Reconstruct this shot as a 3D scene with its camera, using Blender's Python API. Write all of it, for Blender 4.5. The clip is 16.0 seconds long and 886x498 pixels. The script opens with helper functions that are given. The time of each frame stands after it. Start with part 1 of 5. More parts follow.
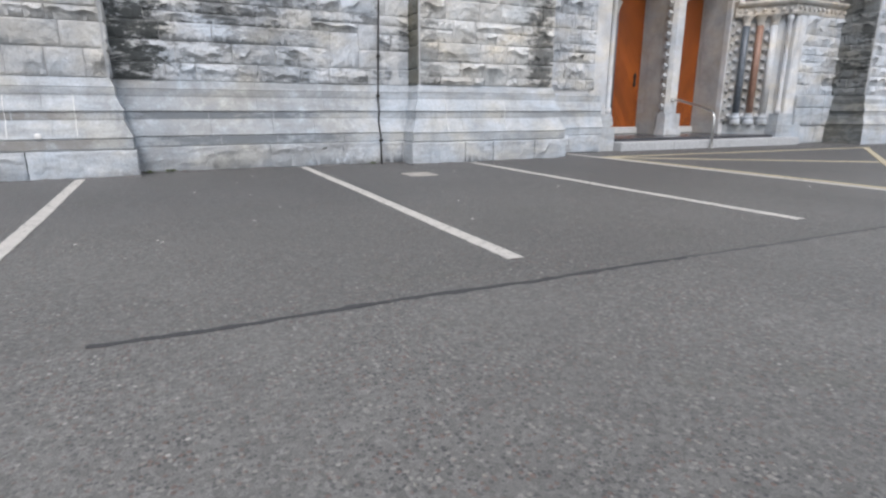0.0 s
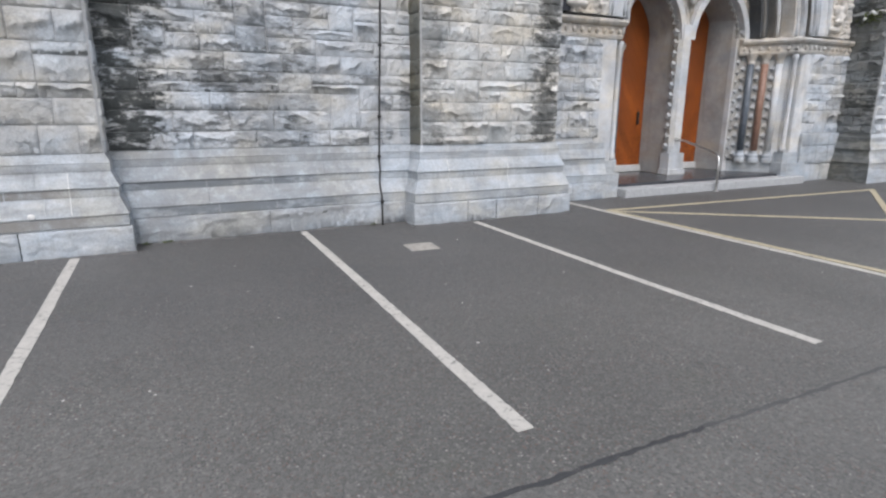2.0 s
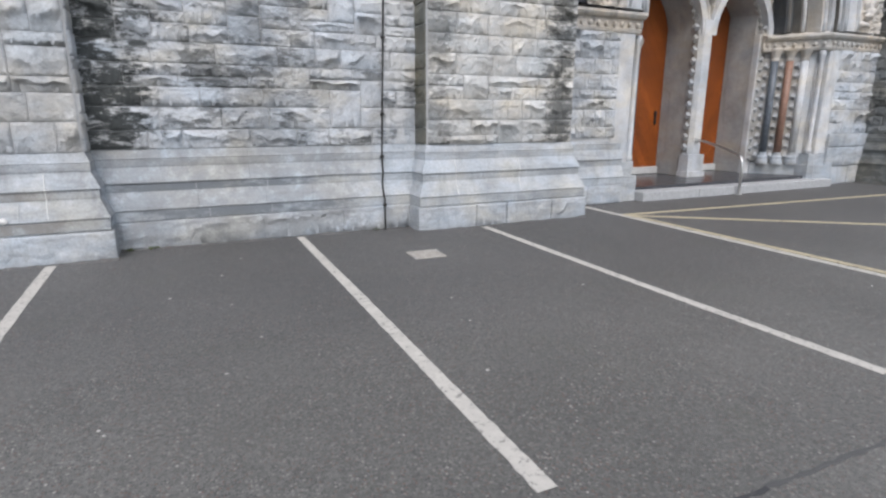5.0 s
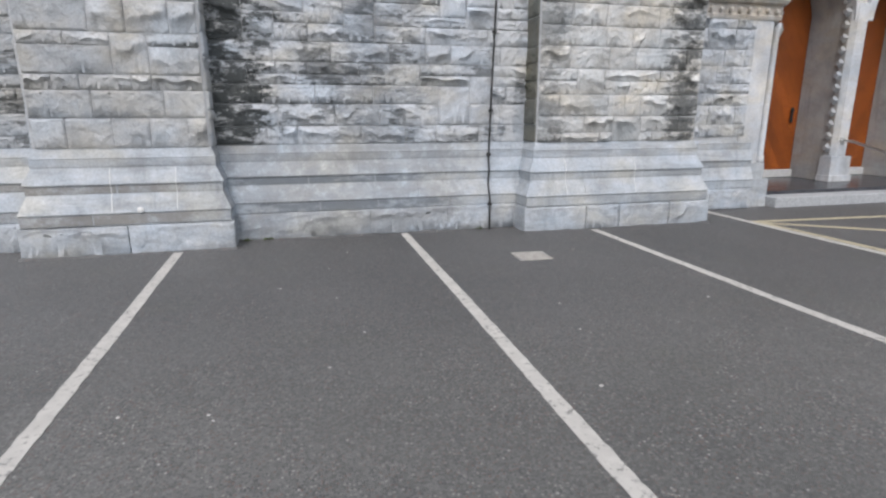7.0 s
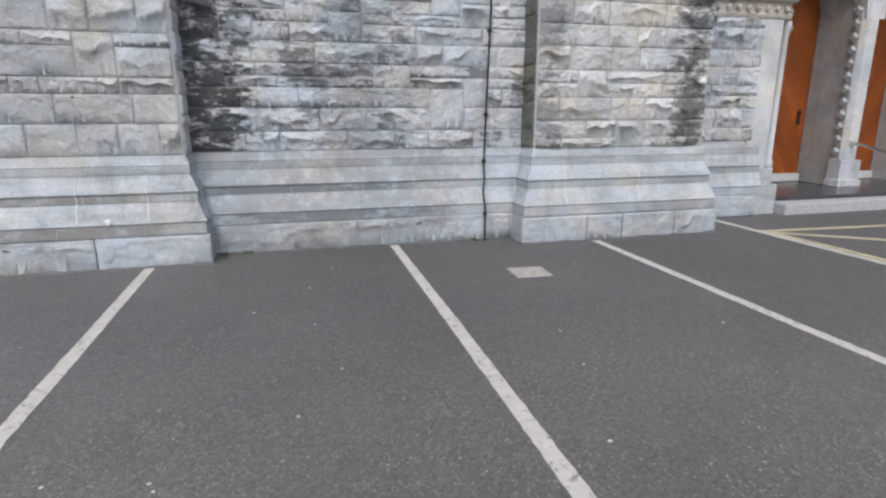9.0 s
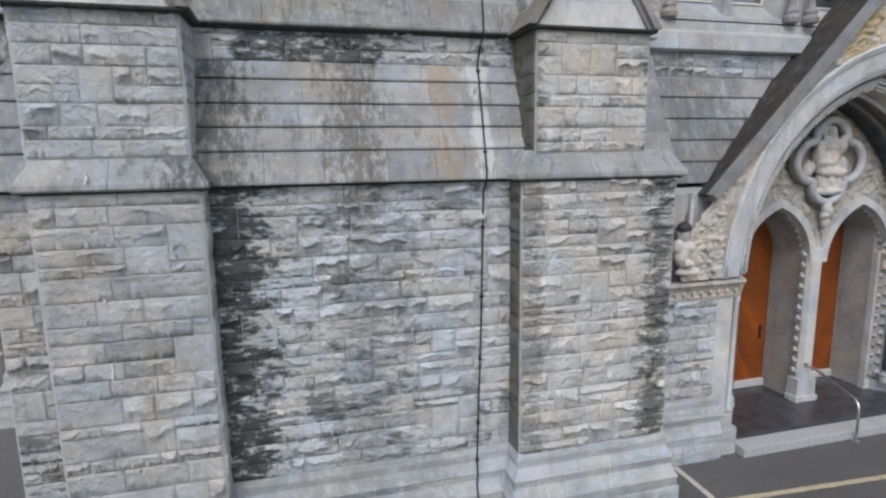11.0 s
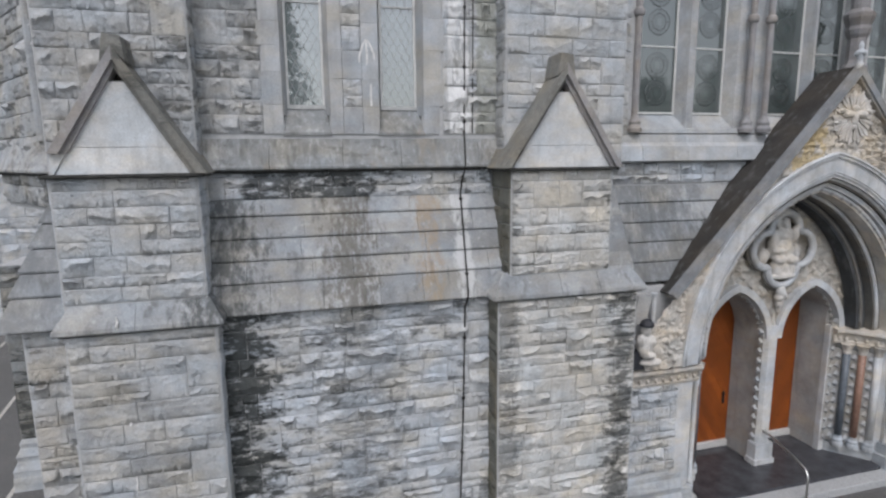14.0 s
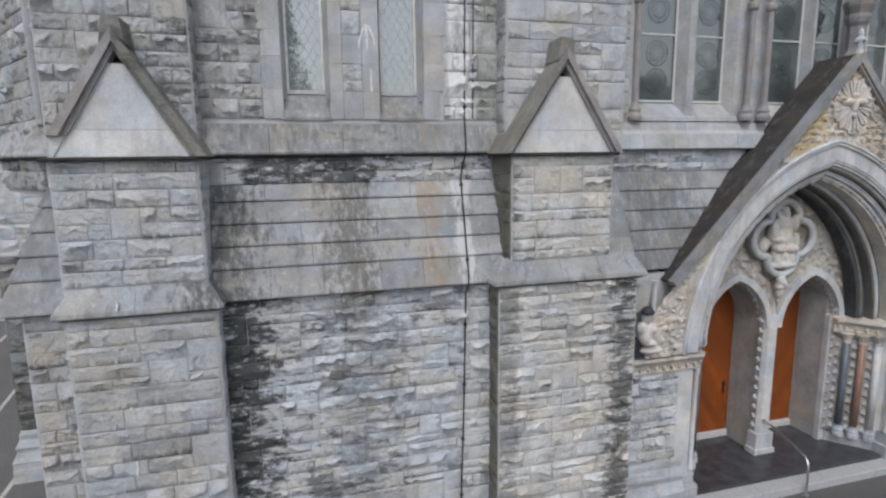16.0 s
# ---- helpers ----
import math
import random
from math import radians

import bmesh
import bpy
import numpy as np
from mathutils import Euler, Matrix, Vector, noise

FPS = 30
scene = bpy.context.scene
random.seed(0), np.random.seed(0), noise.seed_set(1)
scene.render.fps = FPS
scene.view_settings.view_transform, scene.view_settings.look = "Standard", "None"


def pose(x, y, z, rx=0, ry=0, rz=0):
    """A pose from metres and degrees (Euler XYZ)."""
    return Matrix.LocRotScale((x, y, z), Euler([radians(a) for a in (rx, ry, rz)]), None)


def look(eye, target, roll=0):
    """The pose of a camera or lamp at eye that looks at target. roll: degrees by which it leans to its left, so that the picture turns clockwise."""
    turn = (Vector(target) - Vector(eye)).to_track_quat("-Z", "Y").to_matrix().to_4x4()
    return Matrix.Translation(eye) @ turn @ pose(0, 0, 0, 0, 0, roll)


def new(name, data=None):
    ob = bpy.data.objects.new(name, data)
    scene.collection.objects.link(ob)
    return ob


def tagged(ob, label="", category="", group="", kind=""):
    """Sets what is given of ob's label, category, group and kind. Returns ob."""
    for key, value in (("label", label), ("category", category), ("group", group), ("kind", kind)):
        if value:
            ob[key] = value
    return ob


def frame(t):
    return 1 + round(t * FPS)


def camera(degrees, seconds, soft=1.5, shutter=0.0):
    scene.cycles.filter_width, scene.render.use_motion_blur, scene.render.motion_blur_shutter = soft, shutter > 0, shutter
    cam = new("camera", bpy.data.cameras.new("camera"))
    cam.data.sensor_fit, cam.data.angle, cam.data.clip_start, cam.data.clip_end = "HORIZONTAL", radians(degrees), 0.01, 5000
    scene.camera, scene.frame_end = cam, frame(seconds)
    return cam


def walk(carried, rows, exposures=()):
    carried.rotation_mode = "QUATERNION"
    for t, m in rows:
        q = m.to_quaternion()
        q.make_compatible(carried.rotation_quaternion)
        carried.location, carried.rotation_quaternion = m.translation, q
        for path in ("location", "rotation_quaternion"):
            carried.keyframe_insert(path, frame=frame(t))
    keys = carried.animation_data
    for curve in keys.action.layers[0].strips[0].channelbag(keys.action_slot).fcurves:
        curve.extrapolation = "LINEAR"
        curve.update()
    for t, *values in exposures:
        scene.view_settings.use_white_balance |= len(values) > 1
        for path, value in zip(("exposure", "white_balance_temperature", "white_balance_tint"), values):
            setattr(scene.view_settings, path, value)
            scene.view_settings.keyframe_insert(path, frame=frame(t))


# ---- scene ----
cam = camera(77.8, 16.0, soft=2.4)
PATH = [
    (0, (0.245, 0.335, 0.688), (1.083, 2.083, 0.196), 0.1),
    (0.5, (0.253, 0.373, 1.226), (1.087, 2.125, 0.739), 0.3),
    (1, (0.283, 0.419, 1.391), (1.119, 2.17, 0.907), 0.1),
    (1.5, (0.294, 0.447, 1.388), (1.131, 2.197, 0.903), 0.1),
    (2, (0.353, 0.626, 1.397), (1.192, 2.377, 0.915), 0.1),
    (2.5, (0.477, 0.958, 1.433), (1.316, 2.71, 0.956), -0.0),
    (3, (0.533, 1.03, 1.416), (1.372, 2.782, 0.939), -0.0),
    (5.5, (0.572, 1.034, 1.333), (1.38, 2.802, 0.86), 0.1),
    (5.6, (0.571, 1.038, 1.334), (1.374, 2.806, 0.861), 0.1),
    (5.8, (0.562, 1.043, 1.336), (1.205, 2.871, 0.862), 0.0),
    (6, (0.543, 1.046, 1.338), (1.015, 2.931, 0.863), -0.1),
    (6.5, (0.539, 1.049, 1.325), (1.01, 2.934, 0.85), -0.1),
    (7, (0.575, 1.209, 1.291), (1.05, 3.094, 0.82), -0.1),
    (7.5, (0.629, 1.354, 1.282), (1.108, 3.237, 0.81), -0.1),
    (8, (0.659, 1.43, 1.303), (1.137, 3.313, 0.828), -0.1),
    (8.5, (0.699, 1.533, 1.326), (1.179, 3.415, 0.85), -0.1),
    (9, (0.729, 1.575, 1.351), (1.211, 3.457, 0.875), -0.1),
    (9.5, (0.722, 1.599, 2.081), (1.193, 3.487, 1.617), 0.3),
    (10, (0.706, 1.577, 3.375), (1.165, 3.47, 2.92), 0.3),
    (10.2, (0.696, 1.48, 3.656), (1.162, 3.387, 3.275), -0.5),
    (12.3, (0.668, 0.848, 5.949), (1.173, 2.757, 5.634), -0.7),
    (12.5, (0.665, 0.8, 6.011), (1.171, 2.709, 5.693), -0.7),
    (13, (0.648, 0.695, 6.134), (1.16, 2.601, 5.81), -0.7),
    (13.5, (0.643, 0.602, 6.208), (1.156, 2.507, 5.882), -0.7),
    (14, (0.636, 0.546, 6.263), (1.15, 2.451, 5.937), -0.6),
    (14.5, (0.646, 0.517, 6.266), (1.158, 2.423, 5.944), -0.7),
    (15, (0.639, 0.503, 6.225), (1.153, 2.409, 5.905), -0.7),
    (15.5, (0.624, 0.512, 6.158), (1.142, 2.416, 5.831), -0.6),
    (16, (0.608, 0.535, 6.082), (1.126, 2.439, 5.754), -0.7),
]
walk(cam, [(t, look(eye, target, roll)) for t, eye, target, roll in PATH], [(0.0, 0.63), (1.0, 0.54), (5.5, 0.53), (7.0, 0.48), (9.0, 0.47), (10.0, 0.36), (12.5, 0.16), (16.0, 0.16)])

# ---- world, sun and exposure ----
world = bpy.data.worlds.new("overcast_sky")
scene.world = world
world.use_nodes = True
wt = world.node_tree
sky = wt.nodes.new("ShaderNodeTexSky")
sky.sky_type = "NISHITA"
sky.sun_disc = False
sky.sun_elevation, sky.sun_rotation = radians(58), radians(200)
sky.air_density, sky.dust_density, sky.ozone_density = 1.0, 2.0, 1.0
hsv = wt.nodes.new("ShaderNodeHueSaturation")
hsv.inputs["Saturation"].default_value = 0.40
wt.links.new(sky.outputs[0], hsv.inputs["Color"])
wt.links.new(hsv.outputs[0], wt.nodes["Background"].inputs["Color"])
wt.nodes["Background"].inputs["Strength"].default_value = 0.15

sun = new("sun", bpy.data.lights.new("sun", "SUN"))
sun.data.energy, sun.data.angle, sun.data.color = 1.1, radians(30), (1.0, 0.955, 0.975)
sun.matrix_world = look((-6, -14, 26), (2, 6, 0))


# ---- materials ----
class Mat:
    """A small builder of node materials; places are world metres."""

    def __init__(self, name, rough=0.8, metal=0.0, spec=0.4):
        self.m = bpy.data.materials.new(name)
        self.m.use_nodes = True
        self.t = self.m.node_tree
        self.b = self.t.nodes["Principled BSDF"]
        self.b.inputs["Roughness"].default_value = rough
        self.b.inputs["Metallic"].default_value = metal
        self.b.inputs["Specular IOR Level"].default_value = spec
        self.geo = self.t.nodes.new("ShaderNodeNewGeometry")
        self.pos = self.geo.outputs["Position"]

    def node(self, kind, **values):
        n = self.t.nodes.new(kind)
        for key, value in values.items():
            n.inputs[key].default_value = value
        return n

    def link(self, a, b):
        self.t.links.new(a, b)

    def scaled(self, sx, sy, sz, shift=(0, 0, 0)):
        n = self.t.nodes.new("ShaderNodeMapping")
        n.inputs["Scale"].default_value = (sx, sy, sz)
        n.inputs["Location"].default_value = shift
        self.link(self.pos, n.inputs["Vector"])
        return n.outputs[0]

    def noise(self, scale, detail=4.0, rough=0.55, vector=None, distortion=0.0):
        n = self.node("ShaderNodeTexNoise", Scale=scale, Detail=detail, Roughness=rough, Distortion=distortion)
        self.link(vector or self.pos, n.inputs["Vector"])
        return n.outputs["Fac"]

    def ramp(self, fac, *stops):
        n = self.t.nodes.new("ShaderNodeValToRGB")
        el = n.color_ramp.elements
        while len(el) < len(stops):
            el.new(0.5)
        for e, (p, c) in zip(el, stops):
            e.position = p
            e.color = (*c, 1) if isinstance(c, tuple) else (c, c, c, 1)
        self.link(fac, n.inputs[0])
        return n.outputs[0]

    def mix(self, fac, a, b, mode="MIX"):
        n = self.t.nodes.new("ShaderNodeMix")
        n.data_type, n.blend_type = "RGBA", mode
        for value, k in ((fac, 0), (a, 6), (b, 7)):
            sock = n.inputs[k]
            if isinstance(value, (int, float)):
                sock.default_value = value if k == 0 else (value, value, value, 1)
            elif isinstance(value, tuple):
                sock.default_value = (*value, 1)
            else:
                self.link(value, sock)
        return n.outputs[2]

    def math(self, op, a, b=0.0, c=0.0):
        n = self.t.nodes.new("ShaderNodeMath")
        n.operation = op
        for value, sock in zip((a, b, c), n.inputs):
            if isinstance(value, (int, float)):
                sock.default_value = value
            else:
                self.link(value, sock)
        return n.outputs[0]

    def band(self, value, lo0, lo1):
        """0 below lo0, 1 above lo1, smooth between (lo0 may be the larger)."""
        n = self.t.nodes.new("ShaderNodeMapRange")
        n.interpolation_type = "SMOOTHSTEP"
        flip = lo0 > lo1
        a, b = (lo1, lo0) if flip else (lo0, lo1)
        n.inputs["From Min"].default_value, n.inputs["From Max"].default_value = a, b
        n.inputs["To Min"].default_value, n.inputs["To Max"].default_value = (1, 0) if flip else (0, 1)
        self.link(value, n.inputs["Value"])
        return n.outputs[0]

    def axes(self):
        n = self.t.nodes.new("ShaderNodeSeparateXYZ")
        self.link(self.pos, n.inputs[0])
        return n.outputs

    def random(self):
        return self.t.nodes.new("ShaderNodeObjectInfo").outputs["Random"]

    def color(self, c):
        if isinstance(c, tuple):
            self.b.inputs["Base Color"].default_value = (*c, 1)
        else:
            self.link(c, self.b.inputs["Base Color"])
        return self

    def bump(self, height, strength=0.5, distance=0.01):
        n = self.node("ShaderNodeBump", Strength=strength, Distance=distance)
        self.link(height, n.inputs["Height"])
        self.link(n.outputs[0], self.b.inputs["Normal"])
        return self

    def rough(self, value):
        self.link(value, self.b.inputs["Roughness"])
        return self


def stone_material(name, tones, algae=0.0, algae_tint=(0.06, 0.064, 0.062), speck=0.5, rust=0.0, soot=0.35, relief=0.012, bands=0.0, patches=(), creamy=0.0, pale=0.4, hue=1.0):
    """Weathered limestone: tones are three colours from dark to light, picked piece by piece.
    patches: grown stains, each (tint, amount, height grain, x from, x to, fade, width grain, softness)."""
    m = Mat(name, rough=0.88, spec=0.25)
    pick = m.random()
    own = m.math("FRACT", m.math("MULTIPLY", pick, 7.31))
    tone = m.ramp(pick, (0.0, tones[0]), (0.22, tones[1]), (0.7, tones[2]), (1.0, tones[1]))
    cloud = m.ramp(m.noise(2.6, 5, 0.62), (0.3, 0.74), (0.7, 1.14))
    tone = m.mix(1.0, tone, cloud, "MULTIPLY")
    grain = m.ramp(m.noise(48, 6, 0.72), (0.3, 0.76), (0.68, 1.17))
    tone = m.mix(0.85, tone, grain, "MULTIPLY")
    tint = m.ramp(m.noise(1.0, 4, 0.6, m.scaled(1.6, 1.6, 2.6, (7.7, 0, 1.3))), (0.34, (0.94, 1.0, 1.065)), (0.5, (0.992, 1.0, 1.01)), (0.66, (1.05, 1.0, 0.91)))
    tone = m.mix(hue, tone, tint, "MULTIPLY")
    bloom = m.math("MULTIPLY", m.band(m.noise(8, 5, 0.65), 0.55, 0.72), pale)
    tone = m.mix(bloom, tone, (0.60, 0.615, 0.625))
    if creamy:
        tone = m.mix(m.math("MULTIPLY", m.band(m.noise(1.7, 4, 0.6), 0.5, 0.66), creamy), tone, (0.50, 0.487, 0.455))
    streak = m.noise(1.0, 4, 0.6, m.scaled(7.0, 7.0, 0.8))
    dirty = m.math("MULTIPLY", m.band(streak, 0.52, 0.72), soot)
    tone = m.mix(dirty, tone, (0.14, 0.145, 0.145))
    if bands:
        wet = m.noise(1.0, 6, 0.7, m.scaled(1.1, 1.1, 6.5))
        tone = m.mix(m.math("MULTIPLY", m.band(wet, 0.47, 0.66), bands), tone, (0.17, 0.175, 0.175))
    if algae:
        spot = m.math("ADD", m.noise(2.4, 8, 0.72, m.scaled(1.4, 1.4, 4.2)), m.math("MULTIPLY", m.math("SUBTRACT", m.noise(0.8, 3), 0.5), 0.5))
        spot = m.math("ADD", spot, m.math("MULTIPLY", m.math("SUBTRACT", own, 0.55), 0.20))
        tone = m.mix(m.math("MULTIPLY", m.band(spot, 0.555, 0.635), algae), tone, algae_tint)
    x = m.axes()[0]
    for k, (tint, amount, spread, x0, x1, fade, fine, soft) in enumerate(patches):
        inside = m.math("MULTIPLY", m.band(x, x0 - fade, x0 + fade), m.band(x, x1 + fade, x1 - fade))
        n = m.noise(3.6, 8, 0.74, m.scaled(fine, fine, spread, (4.1 * k, 0, 2.7 * k)))
        n = m.math("ADD", n, m.math("MULTIPLY", m.math("SUBTRACT", m.random(), 0.5), 0.04))
        grown = m.band(m.math("ADD", n, m.math("MULTIPLY", inside, 0.25)), 0.685 - soft, 0.685 + soft)
        tone = m.mix(m.math("MULTIPLY", m.math("MULTIPLY", grown, m.math("MINIMUM", m.math("MULTIPLY", inside, 2.2), 1.0)), amount), tone, tint)
    if rust:
        tone = m.mix(m.math("MULTIPLY", m.band(m.noise(1.0, 4, 0.6, m.scaled(2.2, 2.2, 0.5, (3.3, 0, 0))), 0.55, 0.7), rust), tone, (0.36, 0.27, 0.16))
    pits = m.band(m.noise(110, 3, 0.6), 0.6, 0.72)
    tone = m.mix(m.math("MULTIPLY", pits, speck * 0.35), tone, (0.18, 0.18, 0.175))
    m.color(tone)
    height = m.math("ADD", m.math("MULTIPLY", m.noise(13, 7, 0.68), 1.0), m.math("MULTIPLY", m.noise(60, 4, 0.7), 0.3))
    return m.bump(height, 0.8, relief)


GREY = ((0.49, 0.507, 0.526), (0.53, 0.547, 0.566), (0.57, 0.586, 0.602))
WARM = ((0.42, 0.427, 0.43), (0.475, 0.482, 0.485), (0.525, 0.531, 0.533))
ALGA = (0.05, 0.056, 0.056)
rock_grey = stone_material("rock_faced_limestone", GREY, algae=0.4, soot=0.2, relief=0.028).m
rock_recess = stone_material("algae_stained_limestone", GREY, algae=0.65, soot=0.12, relief=0.028, patches=((ALGA, 0.95, 3.2, -0.6, 0.36, 0.45, 1.3, 0.06), (ALGA, 0.42, 3.6, 0.75, 1.95, 0.7, 1.3, 0.06), ((0.60, 0.61, 0.615), 0.6, 0.4, 2.72, 3.0, 0.08, 1.2, 0.03))).m
rock_mid = stone_material("blotched_limestone_above_the_slope", GREY, algae=0.75, soot=0.2, relief=0.028, patches=((ALGA, 0.85, 3.2, 0.0, 1.7, 0.3, 1.3, 0.05),)).m
rock_side = stone_material("lime_and_moss_streaked_limestone", GREY, algae=0.5, soot=0.15, relief=0.028, patches=(((0.33, 0.34, 0.295), 0.7, 1.0, 3.05, 3.5, 0.06, 1.2, 0.08), ((0.74, 0.745, 0.75), 0.9, 0.35, 2.66, 2.98, 0.05, 1.2, 0.05))).m
rock_head = stone_material("pale_smooth_faced_limestone", ((0.47, 0.478, 0.482), (0.50, 0.508, 0.512), (0.54, 0.547, 0.549)), algae=0.35, soot=0.2, relief=0.02).m
rock_warm = stone_material("warm_rock_faced_limestone", WARM, algae=0.25, soot=0.15, relief=0.028, creamy=0.5).m
rock_corner = stone_material("corner_rock_faced_limestone", ((0.54, 0.53, 0.505), (0.60, 0.59, 0.565), (0.64, 0.63, 0.605)), algae=0.25, soot=0.12, relief=0.028, creamy=0.8, patches=((ALGA, 0.8, 3.0, 4.75, 5.3, 0.3, 1.2, 0.07), (ALGA, 0.5, 3.0, 2.9, 3.45, 0.15, 1.2, 0.05))).m
rock_upper = stone_material("sooty_shaded_upper_limestone", ((0.36, 0.366, 0.368), (0.42, 0.426, 0.428), (0.49, 0.496, 0.498)), algae=0.65, soot=0.35, relief=0.028, rust=0.15, pale=0.25).m
dressed = stone_material("dressed_limestone", ((0.42, 0.443, 0.466), (0.45, 0.473, 0.496), (0.48, 0.502, 0.523)), soot=0.25, relief=0.008, bands=0.4, patches=(((0.22, 0.225, 0.225), 0.5, 2.2, -0.3, 2.4, 0.4, 2.2, 0.09),)).m
# Dark plinth tone holds the far return's shade as well as algae.
dressed_shade_algae = stone_material("shade_and_algae_dressed_limestone", ((0.13, 0.135, 0.13), (0.17, 0.175, 0.17), (0.22, 0.228, 0.225)), soot=0.5, algae=0.5, relief=0.008, pale=0.1).m
ashlar = stone_material("weathered_ashlar", ((0.28, 0.288, 0.295), (0.335, 0.343, 0.35), (0.40, 0.406, 0.41)), soot=0.75, relief=0.007, patches=(((0.16, 0.17, 0.18), 0.55, 0.5, -3.6, -1.9, 0.15, 2.0, 0.12), (ALGA, 0.75, 0.5, -0.7, 0.25, 0.55, 3.0, 0.11), ((0.11, 0.10, 0.08), 0.7, 0.45, 0.95, 1.65, 0.4, 4.5, 0.10), ((0.36, 0.27, 0.17), 0.55, 0.4, 2.15, 2.5, 0.2, 3.0, 0.12), ((0.60, 0.61, 0.62), 0.75, 0.3, 2.66, 2.95, 0.1, 2.0, 0.08), ((0.10, 0.108, 0.112), 0.55, 0.5, 5.5, 7.2, 0.5, 2.0, 0.12))).m
window_stone = stone_material("window_dressing_limestone", ((0.40, 0.41, 0.418), (0.44, 0.448, 0.455), (0.48, 0.487, 0.493)), soot=0.2, relief=0.005).m
pale_slab = stone_material("pale_gable_slab", ((0.59, 0.592, 0.587), (0.625, 0.625, 0.618), (0.66, 0.66, 0.65)), soot=0.2, relief=0.004).m
coping_stone = stone_material("lichened_coping", ((0.19, 0.18, 0.16), (0.23, 0.22, 0.195), (0.27, 0.26, 0.235)), soot=0.6, algae=0.55, relief=0.012, pale=0.15, rust=0.35).m
roof_edge_stone = stone_material("grey_roof_edge", ((0.22, 0.223, 0.228), (0.26, 0.263, 0.268), (0.30, 0.302, 0.306)), soot=0.5, relief=0.008, pale=0.15, rust=0.2).m
statue_stone = stone_material("pale_cream_statuary", ((0.58, 0.545, 0.50), (0.63, 0.595, 0.55), (0.68, 0.645, 0.60)), soot=0.45, rust=0.35, relief=0.012).m
# Near-black tone puts the shade of the arch's deepest hollow into colour.
hollow_stone = stone_material("shade_black_hollow_stone", ((0.05, 0.052, 0.056), (0.065, 0.067, 0.07), (0.08, 0.082, 0.085)), soot=0.6, relief=0.006, pale=0.06).m
roof_stone = stone_material("dark_roof_slab", ((0.035, 0.032, 0.030), (0.046, 0.042, 0.039), (0.06, 0.055, 0.05)), soot=0.6, speck=0.2, relief=0.008, pale=0.0).m
cream = stone_material("cream_carved_stone", ((0.47, 0.435, 0.39), (0.53, 0.495, 0.445), (0.58, 0.545, 0.50)), soot=0.5, rust=0.4, relief=0.02).m
spandrel_stone = stone_material("lichened_cream_carving", ((0.51, 0.47, 0.42), (0.57, 0.53, 0.475), (0.62, 0.58, 0.53)), soot=0.4, relief=0.02, algae=0.35, patches=(((0.50, 0.39, 0.20), 0.7, 1.0, 8.5, 9.2, 0.15, 1.2, 0.04), ((0.30, 0.24, 0.16), 0.25, 1.0, 9.9, 10.6, 0.2, 1.2, 0.04))).m
arch_stone = stone_material("arch_moulding_stone", ((0.53, 0.533, 0.535), (0.58, 0.583, 0.587), (0.62, 0.622, 0.622)), soot=0.3, relief=0.005).m
string_stone = stone_material("pale_string_course", ((0.35, 0.355, 0.36), (0.39, 0.395, 0.40), (0.43, 0.435, 0.44)), soot=0.6, relief=0.006, pale=0.3, algae=0.35, rust=0.3, patches=(((0.09, 0.095, 0.08), 0.4, 0.7, -0.3, 3.3, 0.3, 5.0, 0.09),)).m
# Soot and the recess's shade together, put into one base colour.
soffit_stone = stone_material("sooty_shaded_soffit_stone", ((0.12, 0.112, 0.10), (0.15, 0.14, 0.125), (0.19, 0.178, 0.16)), soot=0.7, relief=0.006, pale=0.08).m
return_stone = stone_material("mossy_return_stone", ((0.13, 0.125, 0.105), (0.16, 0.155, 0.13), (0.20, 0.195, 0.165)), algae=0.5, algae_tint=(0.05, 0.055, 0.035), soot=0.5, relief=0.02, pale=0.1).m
fascia_stone = stone_material("water_stained_fascia", ((0.39, 0.41, 0.425), (0.43, 0.45, 0.465), (0.46, 0.48, 0.495)), soot=0.3, relief=0.005, bands=0.3, pale=0.25, patches=(((0.21, 0.195, 0.178), 0.75, 1.2, -2.6, -0.5, 0.3, 0.9, 0.12), ((0.155, 0.172, 0.19), 0.85, 1.2, -0.1, 2.2, 0.5, 0.6, 0.10), ((0.24, 0.25, 0.255), 0.5, 1.2, 4.4, 5.6, 0.4, 0.5, 0.10))).m
shaft_stone = stone_material("sooty_window_shafts", ((0.25, 0.237, 0.235), (0.30, 0.286, 0.284), (0.35, 0.335, 0.332)), soot=0.5, relief=0.005, pale=0.2).m
# Low tones hold shade on the far return besides the algae spots.
rock_shade_algae = stone_material("shade_and_algae_limestone", ((0.16, 0.165, 0.16), (0.21, 0.215, 0.21), (0.27, 0.275, 0.27)), algae=0.9, soot=0.6, relief=0.028, pale=0.15).m
reveal_stone = stone_material("smooth_reveal_stone", ((0.36, 0.347, 0.326), (0.39, 0.377, 0.356), (0.42, 0.407, 0.386)), soot=0.3, relief=0.004, pale=0.1).m


def mortar_material():
    m = Mat("lime_mortar", rough=0.95, spec=0.1)
    c = m.ramp(m.noise(14, 5, 0.65), (0.3, (0.40, 0.408, 0.415)), (0.7, (0.52, 0.527, 0.535)))
    m.color(c)
    return m.bump(m.noise(60, 4, 0.6), 0.6, 0.006).m


